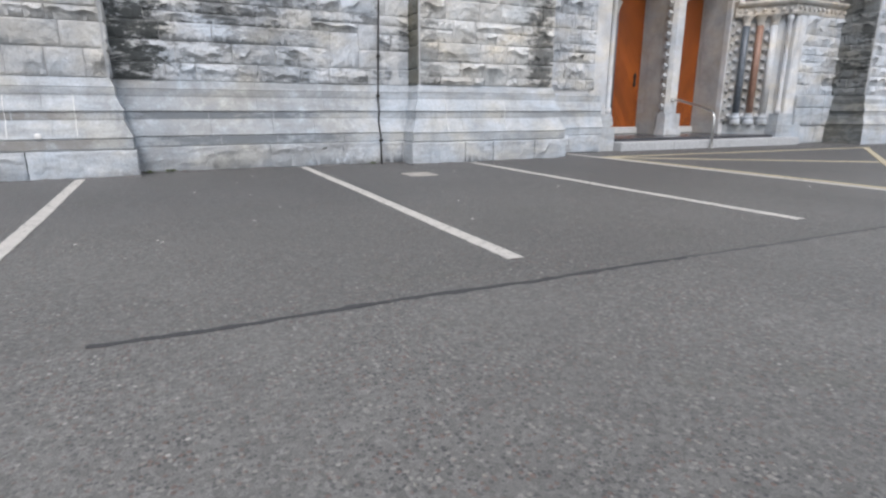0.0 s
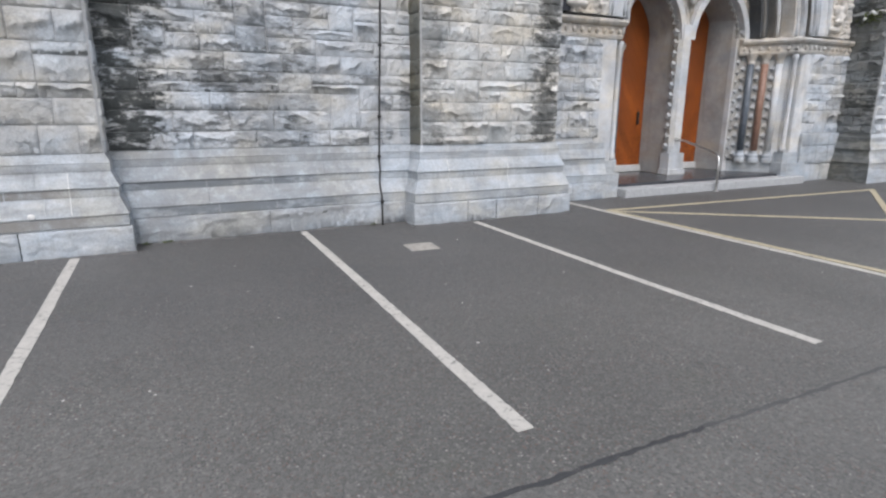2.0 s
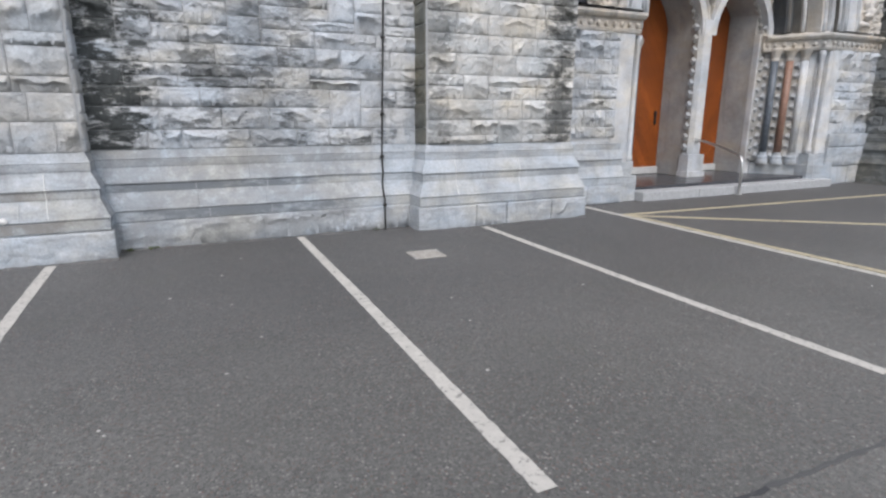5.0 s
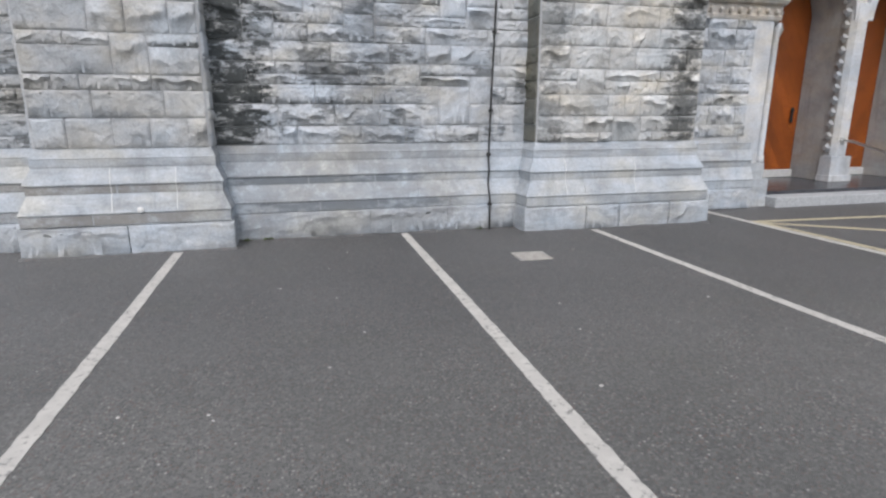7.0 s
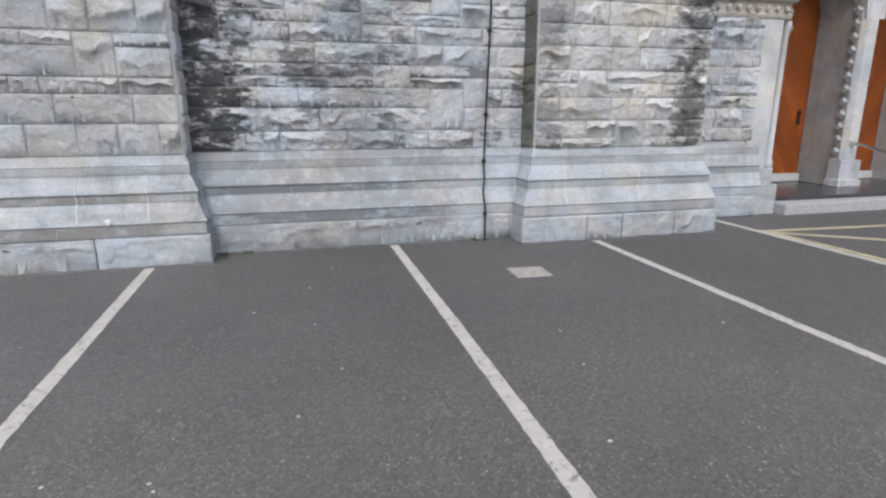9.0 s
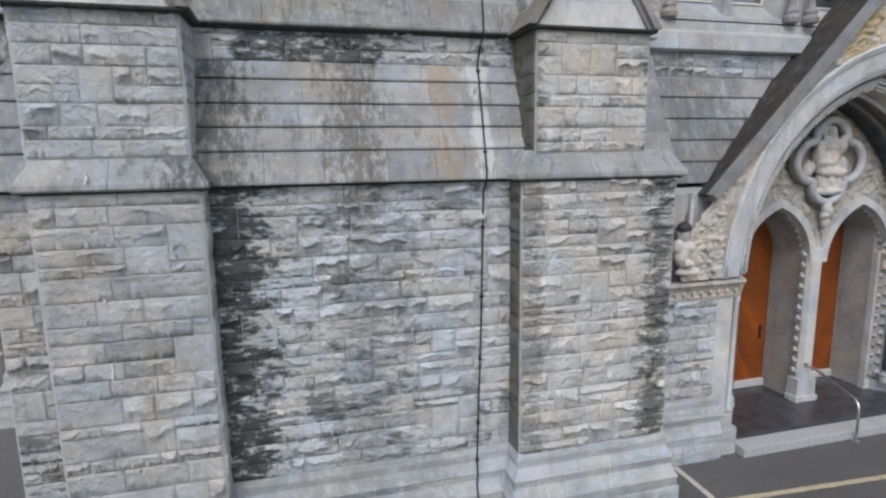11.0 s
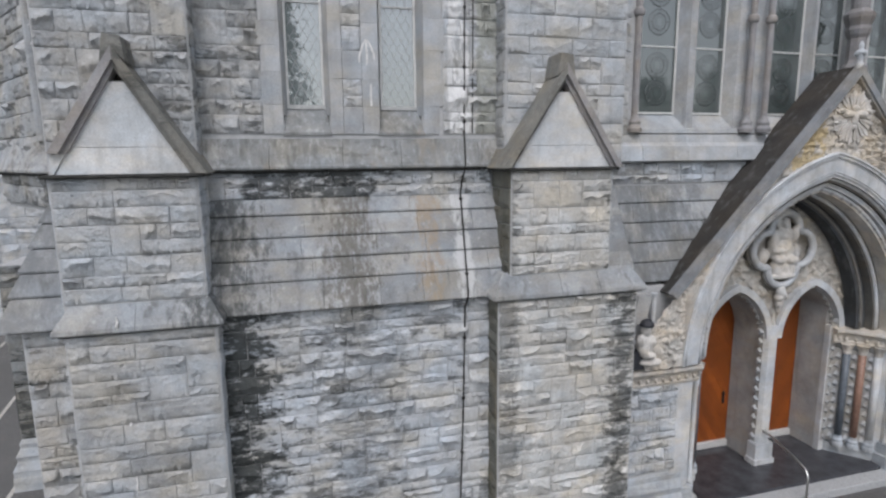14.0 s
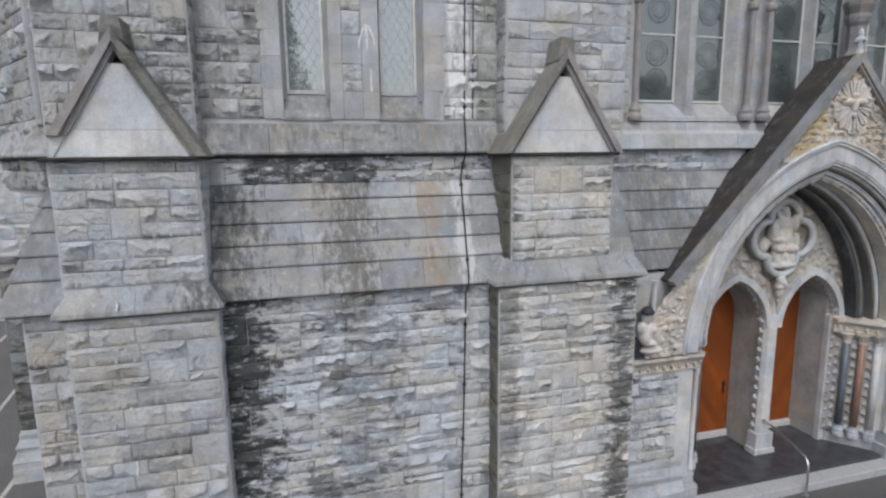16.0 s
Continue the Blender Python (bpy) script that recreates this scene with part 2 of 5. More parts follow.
def asphalt_material():
    m = Mat("worn_asphalt", rough=0.60, spec=0.55)
    big = m.ramp(m.noise(0.55, 5, 0.6), (0.3, (0.124, 0.124, 0.118)), (0.7, (0.170, 0.168, 0.160)))
    across = m.math("ADD", m.axes()[1], m.math("MULTIPLY", m.noise(0.7, 4, 0.6), 1.2))
    newer = m.band(m.axes()[1], 2.10, 2.16)      # a second, darker lay beyond the joint, darker and slightly bluer towards the wall
    big = m.mix(newer, big, m.mix(1.0, big, 0.88, "MULTIPLY"))
    big = m.mix(m.band(across, 3.6, 6.0), big, m.mix(1.0, big, (0.78, 0.79, 0.82), "MULTIPLY"))
    aside = m.math("ADD", m.axes()[0], m.math("MULTIPLY", m.noise(0.5, 4, 0.6), 2.0))
    big = m.mix(1.0, big, m.ramp(m.band(aside, -1.0, 6.5), (0.0, 1.20), (0.4, 1.0), (1.0, 1.0)), "MULTIPLY")
    fine = m.ramp(m.noise(190, 3, 0.75), (0.28, 0.5), (0.72, 1.5))
    c = m.mix(0.7, big, fine, "MULTIPLY")
    chip = m.t.nodes.new("ShaderNodeTexVoronoi")
    chip.inputs["Scale"].default_value = 75
    m.link(m.pos, chip.inputs["Vector"])
    c = m.mix(0.7, c, m.ramp(chip.outputs["Color"], (0.0, 0.55), (0.5, 0.95), (0.85, 1.3), (1.0, 1.7)), "MULTIPLY")
    bare = m.ramp(m.noise(1.9, 5, 0.65), (0.36, 0.35), (0.62, 1.0))
    height = m.noise(150, 4, 0.7)
    # aggregate of several sizes and colours, worn bare in patches
    for scale, share, size, tint, amount in ((84, 0.34, 0.5, (0.05, 0.05, 0.055), 0.8), (70, 0.24, 0.48, (0.15, 0.095, 0.08), 0.75), (60, 0.20, 0.44, (0.29, 0.28, 0.255), 0.8), (52, 0.022, 0.36, (0.48, 0.46, 0.43), 0.85)):
        cell = m.t.nodes.new("ShaderNodeTexVoronoi")
        cell.inputs["Scale"].default_value = scale
        m.link(m.scaled(1, 1, 1, (scale * 0.37, scale * 0.11, 0)), cell.inputs["Vector"])
        split = m.t.nodes.new("ShaderNodeSeparateColor")
        m.link(cell.outputs["Color"], split.inputs[0])
        here = m.math("MULTIPLY", m.math("LESS_THAN", split.outputs[0], share), m.band(cell.outputs["Distance"], size, size - 0.12))
        here = m.math("MULTIPLY", m.math("MULTIPLY", here, amount), bare)
        c = m.mix(here, c, tint)
        height = m.math("ADD", height, m.math("MULTIPLY", here, 0.5))
    mossy = m.math("MULTIPLY", m.band(m.noise(1.3, 6, 0.7), 0.55, 0.75), 0.3)
    c = m.mix(mossy, c, (0.105, 0.112, 0.085))
    m.color(c)
    return m.bump(height, 0.8, 0.006).m


def paint_material(name, tint, worn=0.5):
    m = Mat(name, rough=0.7, spec=0.35)
    asphalt = m.ramp(m.noise(120, 4, 0.7), (0.3, 0.05), (0.7, 0.13))
    wear = m.math("ADD", m.noise(26, 6, 0.72), m.math("MULTIPLY", m.noise(3, 3), 0.25))
    gone = m.math("MULTIPLY", m.band(wear, 0.66, 0.78), worn)
    clean = m.mix(0.6, tint, m.ramp(m.noise(8, 5, 0.6), (0.25, 0.7), (0.75, 1.12)), "MULTIPLY")
    m.color(m.mix(gone, clean, asphalt))
    return m.bump(m.noise(150, 4, 0.7), 0.5, 0.003).m


def wood_material():
    m = Mat("orange_varnished_oak", rough=0.42, spec=0.5)
    wave = m.node("ShaderNodeTexWave", Scale=5.0, Distortion=5.0, Detail=4.0)
    wave.bands_direction = "DIAGONAL"
    m.link(m.scaled(3.0, 3.0, 3.0), wave.inputs["Vector"])
    c = m.ramp(wave.outputs["Fac"], (0.0, (0.115, 0.020, 0.006)), (0.5, (0.27, 0.060, 0.010)), (1.0, (0.41, 0.124, 0.018)))
    c = m.mix(0.7, c, m.ramp(m.noise(1.6, 4), (0.3, 0.65), (0.7, 1.2)), "MULTIPLY")
    c = m.mix(1.0, c, m.ramp(m.random(), (0.0, 0.80), (1.0, 1.15)), "MULTIPLY")
    m.color(c)
    return m.bump(m.noise(1, 5, 0.6, m.scaled(80, 80, 5)), 0.25, 0.002).m


def plain(name, tint, rough=0.6, metal=0.0, spec=0.4, vary=0.25, scale=20, relief=0.002):
    m = Mat(name, rough=rough, metal=metal, spec=spec)
    c = m.mix(1.0, tint, m.ramp(m.noise(scale, 5, 0.65), (0.3, 1 - vary), (0.7, 1 + vary)), "MULTIPLY")
    m.color(c)
    return m.bump(m.noise(scale * 4, 4, 0.6), 0.4, relief).m


def glass_material(name, tint, ior, rough=0.03):
    m = Mat(name, rough=rough, spec=0.5)
    m.color(m.ramp(m.noise(1.4, 3), (0.3, tuple(0.8 * c for c in tint)), (0.7, tint)))
    m.b.inputs["IOR"].default_value = ior
    return m.bump(m.noise(5, 2, 0.5), 0.05, 0.01).m


mortar = mortar_material()
asphalt_mat = asphalt_material()
white_paint = paint_material("worn_white_line_paint", (0.53, 0.51, 0.475), 0.65)
yellow_paint = paint_material("worn_yellow_line_paint", (0.50, 0.44, 0.31), 0.8)
wood = wood_material()
tar = paint_material("bitumen_seal", (0.058, 0.06, 0.064), 1.0)
faded_tar = paint_material("faded_bitumen_seal", (0.105, 0.106, 0.108), 1.0)
# Black for encrusted undersides and for shade put into colour.
shade_crust = plain("black_shade_crust", (0.035, 0.036, 0.034), 0.95, vary=0.5, scale=18)
cover_mat = plain("concrete_cover", (0.36, 0.34, 0.31), 0.85, vary=0.25)
lead_dark = glass_material("dark_leading", (0.06, 0.07, 0.072), 2.3, 0.10)
iron = plain("dark_iron", (0.035, 0.034, 0.033), 0.6, 0.4)
slate = plain("dark_wet_slate", (0.055, 0.057, 0.065), 0.26, vary=0.35, scale=4)
step_stone = plain("granite_step", (0.40, 0.41, 0.42), 0.75, vary=0.2, scale=30)
steel = plain("brushed_stainless", (0.62, 0.62, 0.61), 0.32, 1.0, vary=0.08)
blue_granite = plain("dark_blue_marble", (0.12, 0.14, 0.165), 0.35, vary=0.35, scale=14)
red_granite = plain("red_marble", (0.27, 0.16, 0.12), 0.4, vary=0.3, scale=14)
dark_stone = plain("dark_bronze_stone", (0.03, 0.032, 0.04), 0.5, vary=0.3)
threshold_mat = plain("painted_threshold", (0.55, 0.55, 0.54), 0.6, vary=0.15)
lead = plain("lead_came", (0.45, 0.46, 0.46), 0.6, 0.0, vary=0.2)
frame_white = plain("pale_window_frame", (0.62, 0.63, 0.62), 0.6, vary=0.12)
lancet_glass = glass_material("leaded_lancet_glass", (0.20, 0.235, 0.245), 3.2, 0.015)
bay_glass = glass_material("dark_stained_glass", (0.085, 0.105, 0.105), 2.5, 0.04)
roundel_glass = glass_material("dark_roundel_glass", (0.068, 0.085, 0.085), 2.4, 0.07)
leaf_mat = plain("dark_foliage", (0.045, 0.07, 0.03), 0.7, vary=0.5, scale=3)
bark = plain("bark", (0.10, 0.08, 0.06), 0.9, vary=0.4)
moss = plain("moss", (0.07, 0.09, 0.03), 0.95, vary=0.4)
litter_mat = plain("pale_chip", (0.55, 0.53, 0.50), 0.8, vary=0.2)
lime = plain("white_lime_run", (0.66, 0.66, 0.65), 0.9, vary=0.3)


# ---- building helpers ----


def mesh_of(name, bm, material):
    me = bpy.data.meshes.new(name)
    bmesh.ops.recalc_face_normals(bm, faces=bm.faces)
    bm.to_mesh(me)
    bm.free()
    me.materials.append(material)
    return me


def part(name, bm, material, parent, label="", smooth=False):
    me = mesh_of(name, bm, material)
    if smooth:
        for p in me.polygons:
            p.use_smooth = True
    ob = new(name, me)
    ob.parent = parent
    if label:
        tagged(ob, label)
    return ob


def thing(name, label, category, kind="", group=""):
    return tagged(new(name), label, category, group, kind)


def add_box(bm, x0, x1, y0, y1, z0, z1, bevel=0.0):
    r = bmesh.ops.create_cube(bm, size=1.0)
    for v in r["verts"]:
        v.co = ((x0 + x1) / 2 + v.co.x * (x1 - x0), (y0 + y1) / 2 + v.co.y * (y1 - y0), (z0 + z1) / 2 + v.co.z * (z1 - z0))
    if bevel:
        es = {e for v in r["verts"] for e in v.link_edges}
        bmesh.ops.bevel(bm, geom=list(es), offset=bevel, segments=1, affect="EDGES")


def box_bm(*a, bevel=0.0):
    bm = bmesh.new()
    add_box(bm, *a, bevel=bevel)
    return bm


def add_tube(bm, points, radius, sides=10, cap=True):
    """A round bar along points; radius may be a list."""
    pts = [Vector(p) for p in points]
    rings = []
    up = Vector((0.13, 0.99, 0.05)).normalized()
    for i, p in enumerate(pts):
        d = (pts[min(i + 1, len(pts) - 1)] - pts[max(i - 1, 0)]).normalized()
        a = d.cross(up)
        if a.length < 0.1:
            a = d.cross(Vector((1, 0, 0)))
        a.normalize()
        b = d.cross(a).normalized()
        r = radius[i] if isinstance(radius, (list, tuple)) else radius
        rings.append([bm.verts.new(p + (a * math.cos(k * math.tau / sides) + b * math.sin(k * math.tau / sides)) * r) for k in range(sides)])
    for r0, r1 in zip(rings, rings[1:]):
        for k in range(sides):
            bm.faces.new((r0[k], r0[(k + 1) % sides], r1[(k + 1) % sides], r1[k]))
    if cap:
        bm.faces.new(rings[0]), bm.faces.new(rings[-1])


def tube_bm(points, radius, sides=10):
    bm = bmesh.new()
    add_tube(bm, points, radius, sides)
    return bm


def add_prism(bm, poly, axis, a, b):
    """A polygon swept straight from a to b. axis 'y': poly holds (x, z); axis 'x': (y, z); axis 'z': (x, y)."""
    put = {"y": lambda p, s: (p[0], s, p[1]), "x": lambda p, s: (s, p[0], p[1]), "z": lambda p, s: (p[0], p[1], s)}[axis]
    va = [bm.verts.new(put(p, a)) for p in poly]
    vb = [bm.verts.new(put(p, b)) for p in poly]
    n = len(poly)
    bm.faces.new(va), bm.faces.new(vb[::-1])
    for i in range(n):
        bm.faces.new((va[i], vb[i], vb[(i + 1) % n], va[(i + 1) % n]))


def prism_bm(poly, axis, a, b):
    bm = bmesh.new()
    add_prism(bm, poly, axis, a, b)
    return bm


def lathe_bm(cx, cy, profile, sides=16):
    """profile: (radius, z) from the bottom up, round an upright axis."""
    bm = bmesh.new()
    rings = [[bm.verts.new((cx + r * math.cos(k * math.tau / sides), cy + r * math.sin(k * math.tau / sides), z)) for k in range(sides)] for r, z in profile]
    for r0, r1 in zip(rings, rings[1:]):
        for k in range(sides):
            bm.faces.new((r0[k], r0[(k + 1) % sides], r1[(k + 1) % sides], r1[k]))
    bm.faces.new(rings[0]), bm.faces.new(rings[-1])
    return bm


# ---- rock-faced stones: shared unit meshes, one object a stone ----
def rock_mesh(index, material, wide, swell):
    """A unit stone, x and z from 0 to 1, its split face towards -y (in metres): nearly flat and flush at its edges,
    or swelling to a ragged ridge whose underside breaks back to the bed joint."""
    r = random.Random(900 + index)
    nx = 26 if wide else 15
    below, above = 5, 8
    nz = below + above
    bm = bmesh.new()
    off = Vector((r.uniform(0, 90), r.uniform(0, 90), r.uniform(0, 90)))
    wd, ht = (0.45, 0.2) if wide else (0.24, 0.2)
    k = swell / 0.06
    kind = r.random()
    peak = k * (r.uniform(0.0, 0.006) if kind < 0.34 else r.uniform(0.025, 0.04) if kind < 0.55 else r.uniform(0.05, 0.085))
    ridge = r.uniform(0.44, 0.78)
    lean = r.uniform(-0.5, 0.5)
    face = r.uniform(0.0, 0.009)
    tip = (r.uniform(-0.01, 0.01), r.uniform(-0.012, 0.006))
    foot = lambda u: 0.016 + 0.010 * noise.noise(off + Vector((u * 3, 20, 0)))
    near = lambda d, margin: min(1.0, max(0.0, d) / margin)
    grid = [[] for _ in range(nz + 1)]
    arris = 0.011 / wd
    for i in range(nx + 1):
        u = 0.0 if i == 0 else 1.0 if i == nx else arris + (1 - 2 * arris) * (i - 1) / (nx - 2)
        x = u * wd
        n = lambda f, s=0.0: noise.noise(off + Vector((x * f, s, 0)))
        env = max(0.10, min(1.0, 0.48 + 2.0 * n(4.5) + 0.35 * n(15, 3)))
        env *= near(min(x, wd - x) + 0.012 * n(30, 5), 0.045) ** 0.7
        rz = min(0.80, max(0.34, ridge + lean * (u - 0.5) + 0.40 * n(7, 7) + 0.10 * n(18, 9)))
        under = min(rz - 0.11, max(0.16, 0.30 + 0.30 * n(9, 13)))
        levels = [0.0, 0.055, max(0.10, rz - under), rz - 0.62 * under, rz - 0.28 * under] + [rz + (0.945 - rz) * (j / (above - 1)) ** 1.15 for j in range(above)] + [1.0]
        for j, v in enumerate(levels):
            side, rim = i in (0, nx), j in (0, nz)
            uu = u + (r.uniform(0.003, 0.010) * (1 if i == 0 else -1) * 0.45 / wd if side else r.uniform(-0.2, 0.2) / nx * (0.3 if i in (1, nx - 1) else 1.0))
            vv = v + (foot(u + j) * (1 if j == 0 else -1) if rim else r.uniform(-0.012, 0.012) * (0.5 if j in (1, nz - 1) else 1.0))
            p = off + Vector((uu * wd * 9, 0, vv * ht * 9))
            hold = near(min(x, wd - x), 0.02) * near(min(vv, 1 - vv) * ht, 0.018)
            rugged = k * (0.016 * (0.25 - abs(noise.noise(p * 1.2))) + 0.011 * noise.noise(p * 2.9) + 0.006 * noise.noise(p * 6.1))
            swollen = max(0.0, 1 - (rz - v) / under) ** 1.3 if v < rz else ((1 - v) / (1 - rz)) ** 1.25
            out = 0.0240 + (face + tip[0] * (u - 0.5) + tip[1] * (v - 0.5)) + rugged * hold + peak * env * swollen
            out = 0.0208 if side or rim else min(max(out, 0.0200), 0.115)
            grid[j].append(bm.verts.new((uu, -out, vv)))
    for j in range(nz):
        for i in range(nx):
            a, b, c, d = grid[j][i], grid[j][i + 1], grid[j + 1][i + 1], grid[j + 1][i]
            pair = ((a, b, c), (a, c, d)) if r.random() < 0.5 else ((a, b, d), (b, c, d))
            for tri in pair:
                bm.faces.new(tri).smooth = r.random() < 0.88
    rim = [grid[0][i] for i in range(nx + 1)] + [grid[j][nx] for j in range(1, nz + 1)] + [grid[nz][i] for i in range(nx - 1, -1, -1)] + [grid[j][0] for j in range(nz - 1, 0, -1)]
    back = [bm.verts.new((v.co.x, 0.05, v.co.z)) for v in rim]
    for i in range(len(rim)):
        bm.faces.new((rim[i], back[i], back[(i + 1) % len(rim)], rim[(i + 1) % len(rim)]))
        bm.edges.get((rim[i], rim[(i + 1) % len(rim)])).smooth = False
    return mesh_of("stone", bm, material)


rock_pool = {}


def pool(material, wide, swell=0.06):
    key = (material.name, wide, swell)
    if key not in rock_pool:
        rock_pool[key] = [rock_mesh(i + (50 if wide else 0), material, wide, swell) for i in range(18)]
    return rock_pool[key]


def masonry(parent, origin, along, length, height, material, seed, low=0.10, high=0.19, short=0.18, long=0.52, free=None, swell=0.06, name="stone"):
    """Snecked rubble on an upright face: origin is its lower start, along its unit direction (x, y); the outward side is to the right of it.
    free(u, v) is False where no stone may stand."""
    r = random.Random(seed)
    ux, uy = along
    out = Vector((uy, -ux, 0))
    rows, z = [], 0.0
    while z < height - 0.01:
        h = r.uniform(low, high) if r.random() < 0.85 else r.uniform(low * 0.7, low)
        if height - z - h < low * 0.7:
            h = height - z
        rows.append((z, h))
        z += h
    taken = [[] for _ in rows]
    gap = 0.0005
    count = 0
    for k, (z, h) in enumerate(rows):
        u = 0.0
        spans = sorted(taken[k])
        while u < length - 0.01:
            inside = [s for s in spans if s[0] - 0.005 <= u < s[1] - 0.005]
            if inside:
                u = inside[0][1]
                continue
            stop = min([s[0] for s in spans if s[0] > u + 0.005] + [length])
            w = r.uniform(short, long) * (1.0 if r.random() < 0.7 else 0.55)
            if stop - u - w < short * 0.55:
                w = stop - u
            tall = h
            if k + 1 < len(rows) and r.random() < 0.36 and 0.12 < w < 0.40 and w > 0.8 * (h + rows[k + 1][1]) and not any(s[0] < u + w and u < s[1] for s in taken[k + 1]):
                taken[k + 1].append((u, u + w))
                tall = h + rows[k + 1][1]
            if free is None or free(u + w / 2, z + tall / 2):
                ob = new(name, r.choice(pool(material, w > 1.6 * tall, swell)))
                ob.parent = parent
                m = Matrix(((ux * (w - gap), -out.x, 0, origin[0] + ux * (u + gap / 2)), (uy * (w - gap), -out.y, 0, origin[1] + uy * (u + gap / 2)), (0, 0, tall - gap, origin[2] + z + gap / 2), (0, 0, 0, 1)))
                if r.random() < 0.5:
                    m = m @ Matrix(((-1, 0, 0, 1), (0, 1, 0, 0), (0, 0, 1, 0), (0, 0, 0, 1)))
                ob.matrix_world = m
                count += 1
            u += w
    return count


def core(name, label, boxes, category="wall", kind="structure"):
    """A wall's solid body (its mortar shows in the joints); boxes may touch but not overlap."""
    bm = bmesh.new()
    for b in boxes:
        add_box(bm, *b)
    return tagged(new(name, mesh_of(name, bm, mortar)), label, category, "", kind)


def sweep_blocks(parent, path, profile, material, seed, name="block", step=(0.5, 0.9), gap=0.005, only=None):
    """Moulded courses round a plan path: profile is (out, z) from the top down, closed at the back by its own depth.
    Every block is one object; corners are mitred."""
    r = random.Random(seed)
    pts = [Vector((x, y, 0)) for x, y in path]
    dirs = [(b - a).normalized() for a, b in zip(pts, pts[1:])]
    outs = [Vector((d.y, -d.x, 0)) for d in dirs]

    def mitre(i):
        if i == 0:
            return outs[0]
        if i == len(pts) - 1:
            return outs[-1]
        m = outs[i - 1] + outs[i]
        return m / max(m.dot(outs[i]), 0.2)

    back = min(o for o, _ in profile) - 0.06
    shape = list(profile) + [(back, profile[-1][1]), (back, profile[0][1])]
    for i, d in enumerate(dirs):
        if only is not None and i not in only:
            continue
        total = (pts[i + 1] - pts[i]).length
        cuts = [0.0]
        while total - cuts[-1] > step[1] * 1.25:
            cuts.append(cuts[-1] + r.uniform(*step))
        cuts.append(total)
        for k, (s0, s1) in enumerate(zip(cuts, cuts[1:])):
            bm = bmesh.new()
            ends = []
            for s, corner, idx, side in ((s0, k == 0, i, 1), (s1, k == len(cuts) - 2, i + 1, -1)):
                ring = []
                for o, z in shape:
                    if corner:
                        p = pts[idx] + mitre(idx) * o
                    else:
                        p = pts[i] + d * (s + side * gap / 2) + outs[i] * o
                    ring.append(bm.verts.new((p.x, p.y, z)))
                ends.append(ring)
            n = len(shape)
            for j in range(n):
                bm.faces.new((ends[0][j], ends[0][(j + 1) % n], ends[1][(j + 1) % n], ends[1][j]))
            bm.faces.new(ends[0]), bm.faces.new(ends[1])
            part(name, bm, material, parent)


def arch_points(cx, half, spring, rise, n=24):
    """A pointed arch from its left springing over the apex to its right one, as (x, z)."""
    rad = (half * half + rise * rise) / (2 * half)
    c = rad - half
    top = math.atan2(rise, c)
    left = [(cx + c - rad * math.cos(top * k / n), spring + rad * math.sin(top * k / n)) for k in range(n + 1)]
    return left + [(2 * cx - x, z) for x, z in left[-2::-1]]


def arch_ring_bm(outer, inner, y0, y1):
    bm = bmesh.new()
    rows = [[bm.verts.new((x, y, z)) for x, z in c] for c, y in ((outer, y0), (inner, y0), (inner, y1), (outer, y1))]
    for a in range(4):
        b = (a + 1) % 4
        for i in range(len(outer) - 1):
            bm.faces.new((rows[a][i], rows[a][i + 1], rows[b][i + 1], rows[b][i]))
    bm.faces.new([rows[a][0] for a in range(4)])
    bm.faces.new([rows[a][-1] for a in range(4)])
    return bm


# ---- ground ----
bm = bmesh.new()
bmesh.ops.create_grid(bm, x_segments=4, y_segments=4, size=600)
tagged(new("ground", mesh_of("ground", bm, asphalt_mat)), "worn dark grey asphalt car park with pale chippings", "ground", "", "structure")


def strip_bm(bends, width, z=0.004, seed=0, ragged=0.004):
    """A painted stripe along gentle bends with slightly ragged edges."""
    r = random.Random(seed)
    walk_pts = []
    pts = [Vector((*p, 0)) for p in bends]
    for a, b in zip(pts, pts[1:]):
        n = max(2, int((b - a).length / 0.05))
        walk_pts += [a.lerp(b, i / n) for i in range(n)]
    walk_pts.append(pts[-1])
    bm = bmesh.new()
    last = None
    for i, p in enumerate(walk_pts):
        d = (walk_pts[min(i + 3, len(walk_pts) - 1)] - walk_pts[max(i - 3, 0)]).normalized()
        s = Vector((d.y, -d.x, 0))
        w = width / 2
        pair = [bm.verts.new(p + s * (k * (w + r.uniform(-ragged, ragged))) + Vector((0, 0, z))) for k in (-1, 1)]
        low = [bm.verts.new((v.co.x, v.co.y, 0.0)) for v in pair]
        if last:
            bm.faces.new((last[0][0], last[0][1], pair[1], pair[0]))
            for k in (0, 1):
                bm.faces.new((last[0][k], pair[k], low[k], last[1][k]))
        last = (pair, low)
    return bm


LINES = [
    [(-0.655, 6.88), (-0.61, 4.8), (-0.59, 3.4), (-0.585, 2.45)],
    [(1.635, 7.2), (1.65, 5.0), (1.652, 2.46)],
    [(3.815, 6.86), (3.83, 4.0), (3.86, 2.49)],
    [(5.93, 7.70), (5.92, 6.0), (5.91, 2.6)],
    [(-4.80, 10.6), (-4.98, 13.25)], [(-6.72, 15.7), (-6.95, 17.25)], [(-9.4, 22.0), (-9.6, 23.2)]]
for k, bends in enumerate(LINES):
    ob = new("parking_line", mesh_of("parking_line", strip_bm(bends, 0.085, seed=k), white_paint))
    tagged(ob, "worn white painted parking bay line on asphalt", "line", "parking bay lines", "structure")
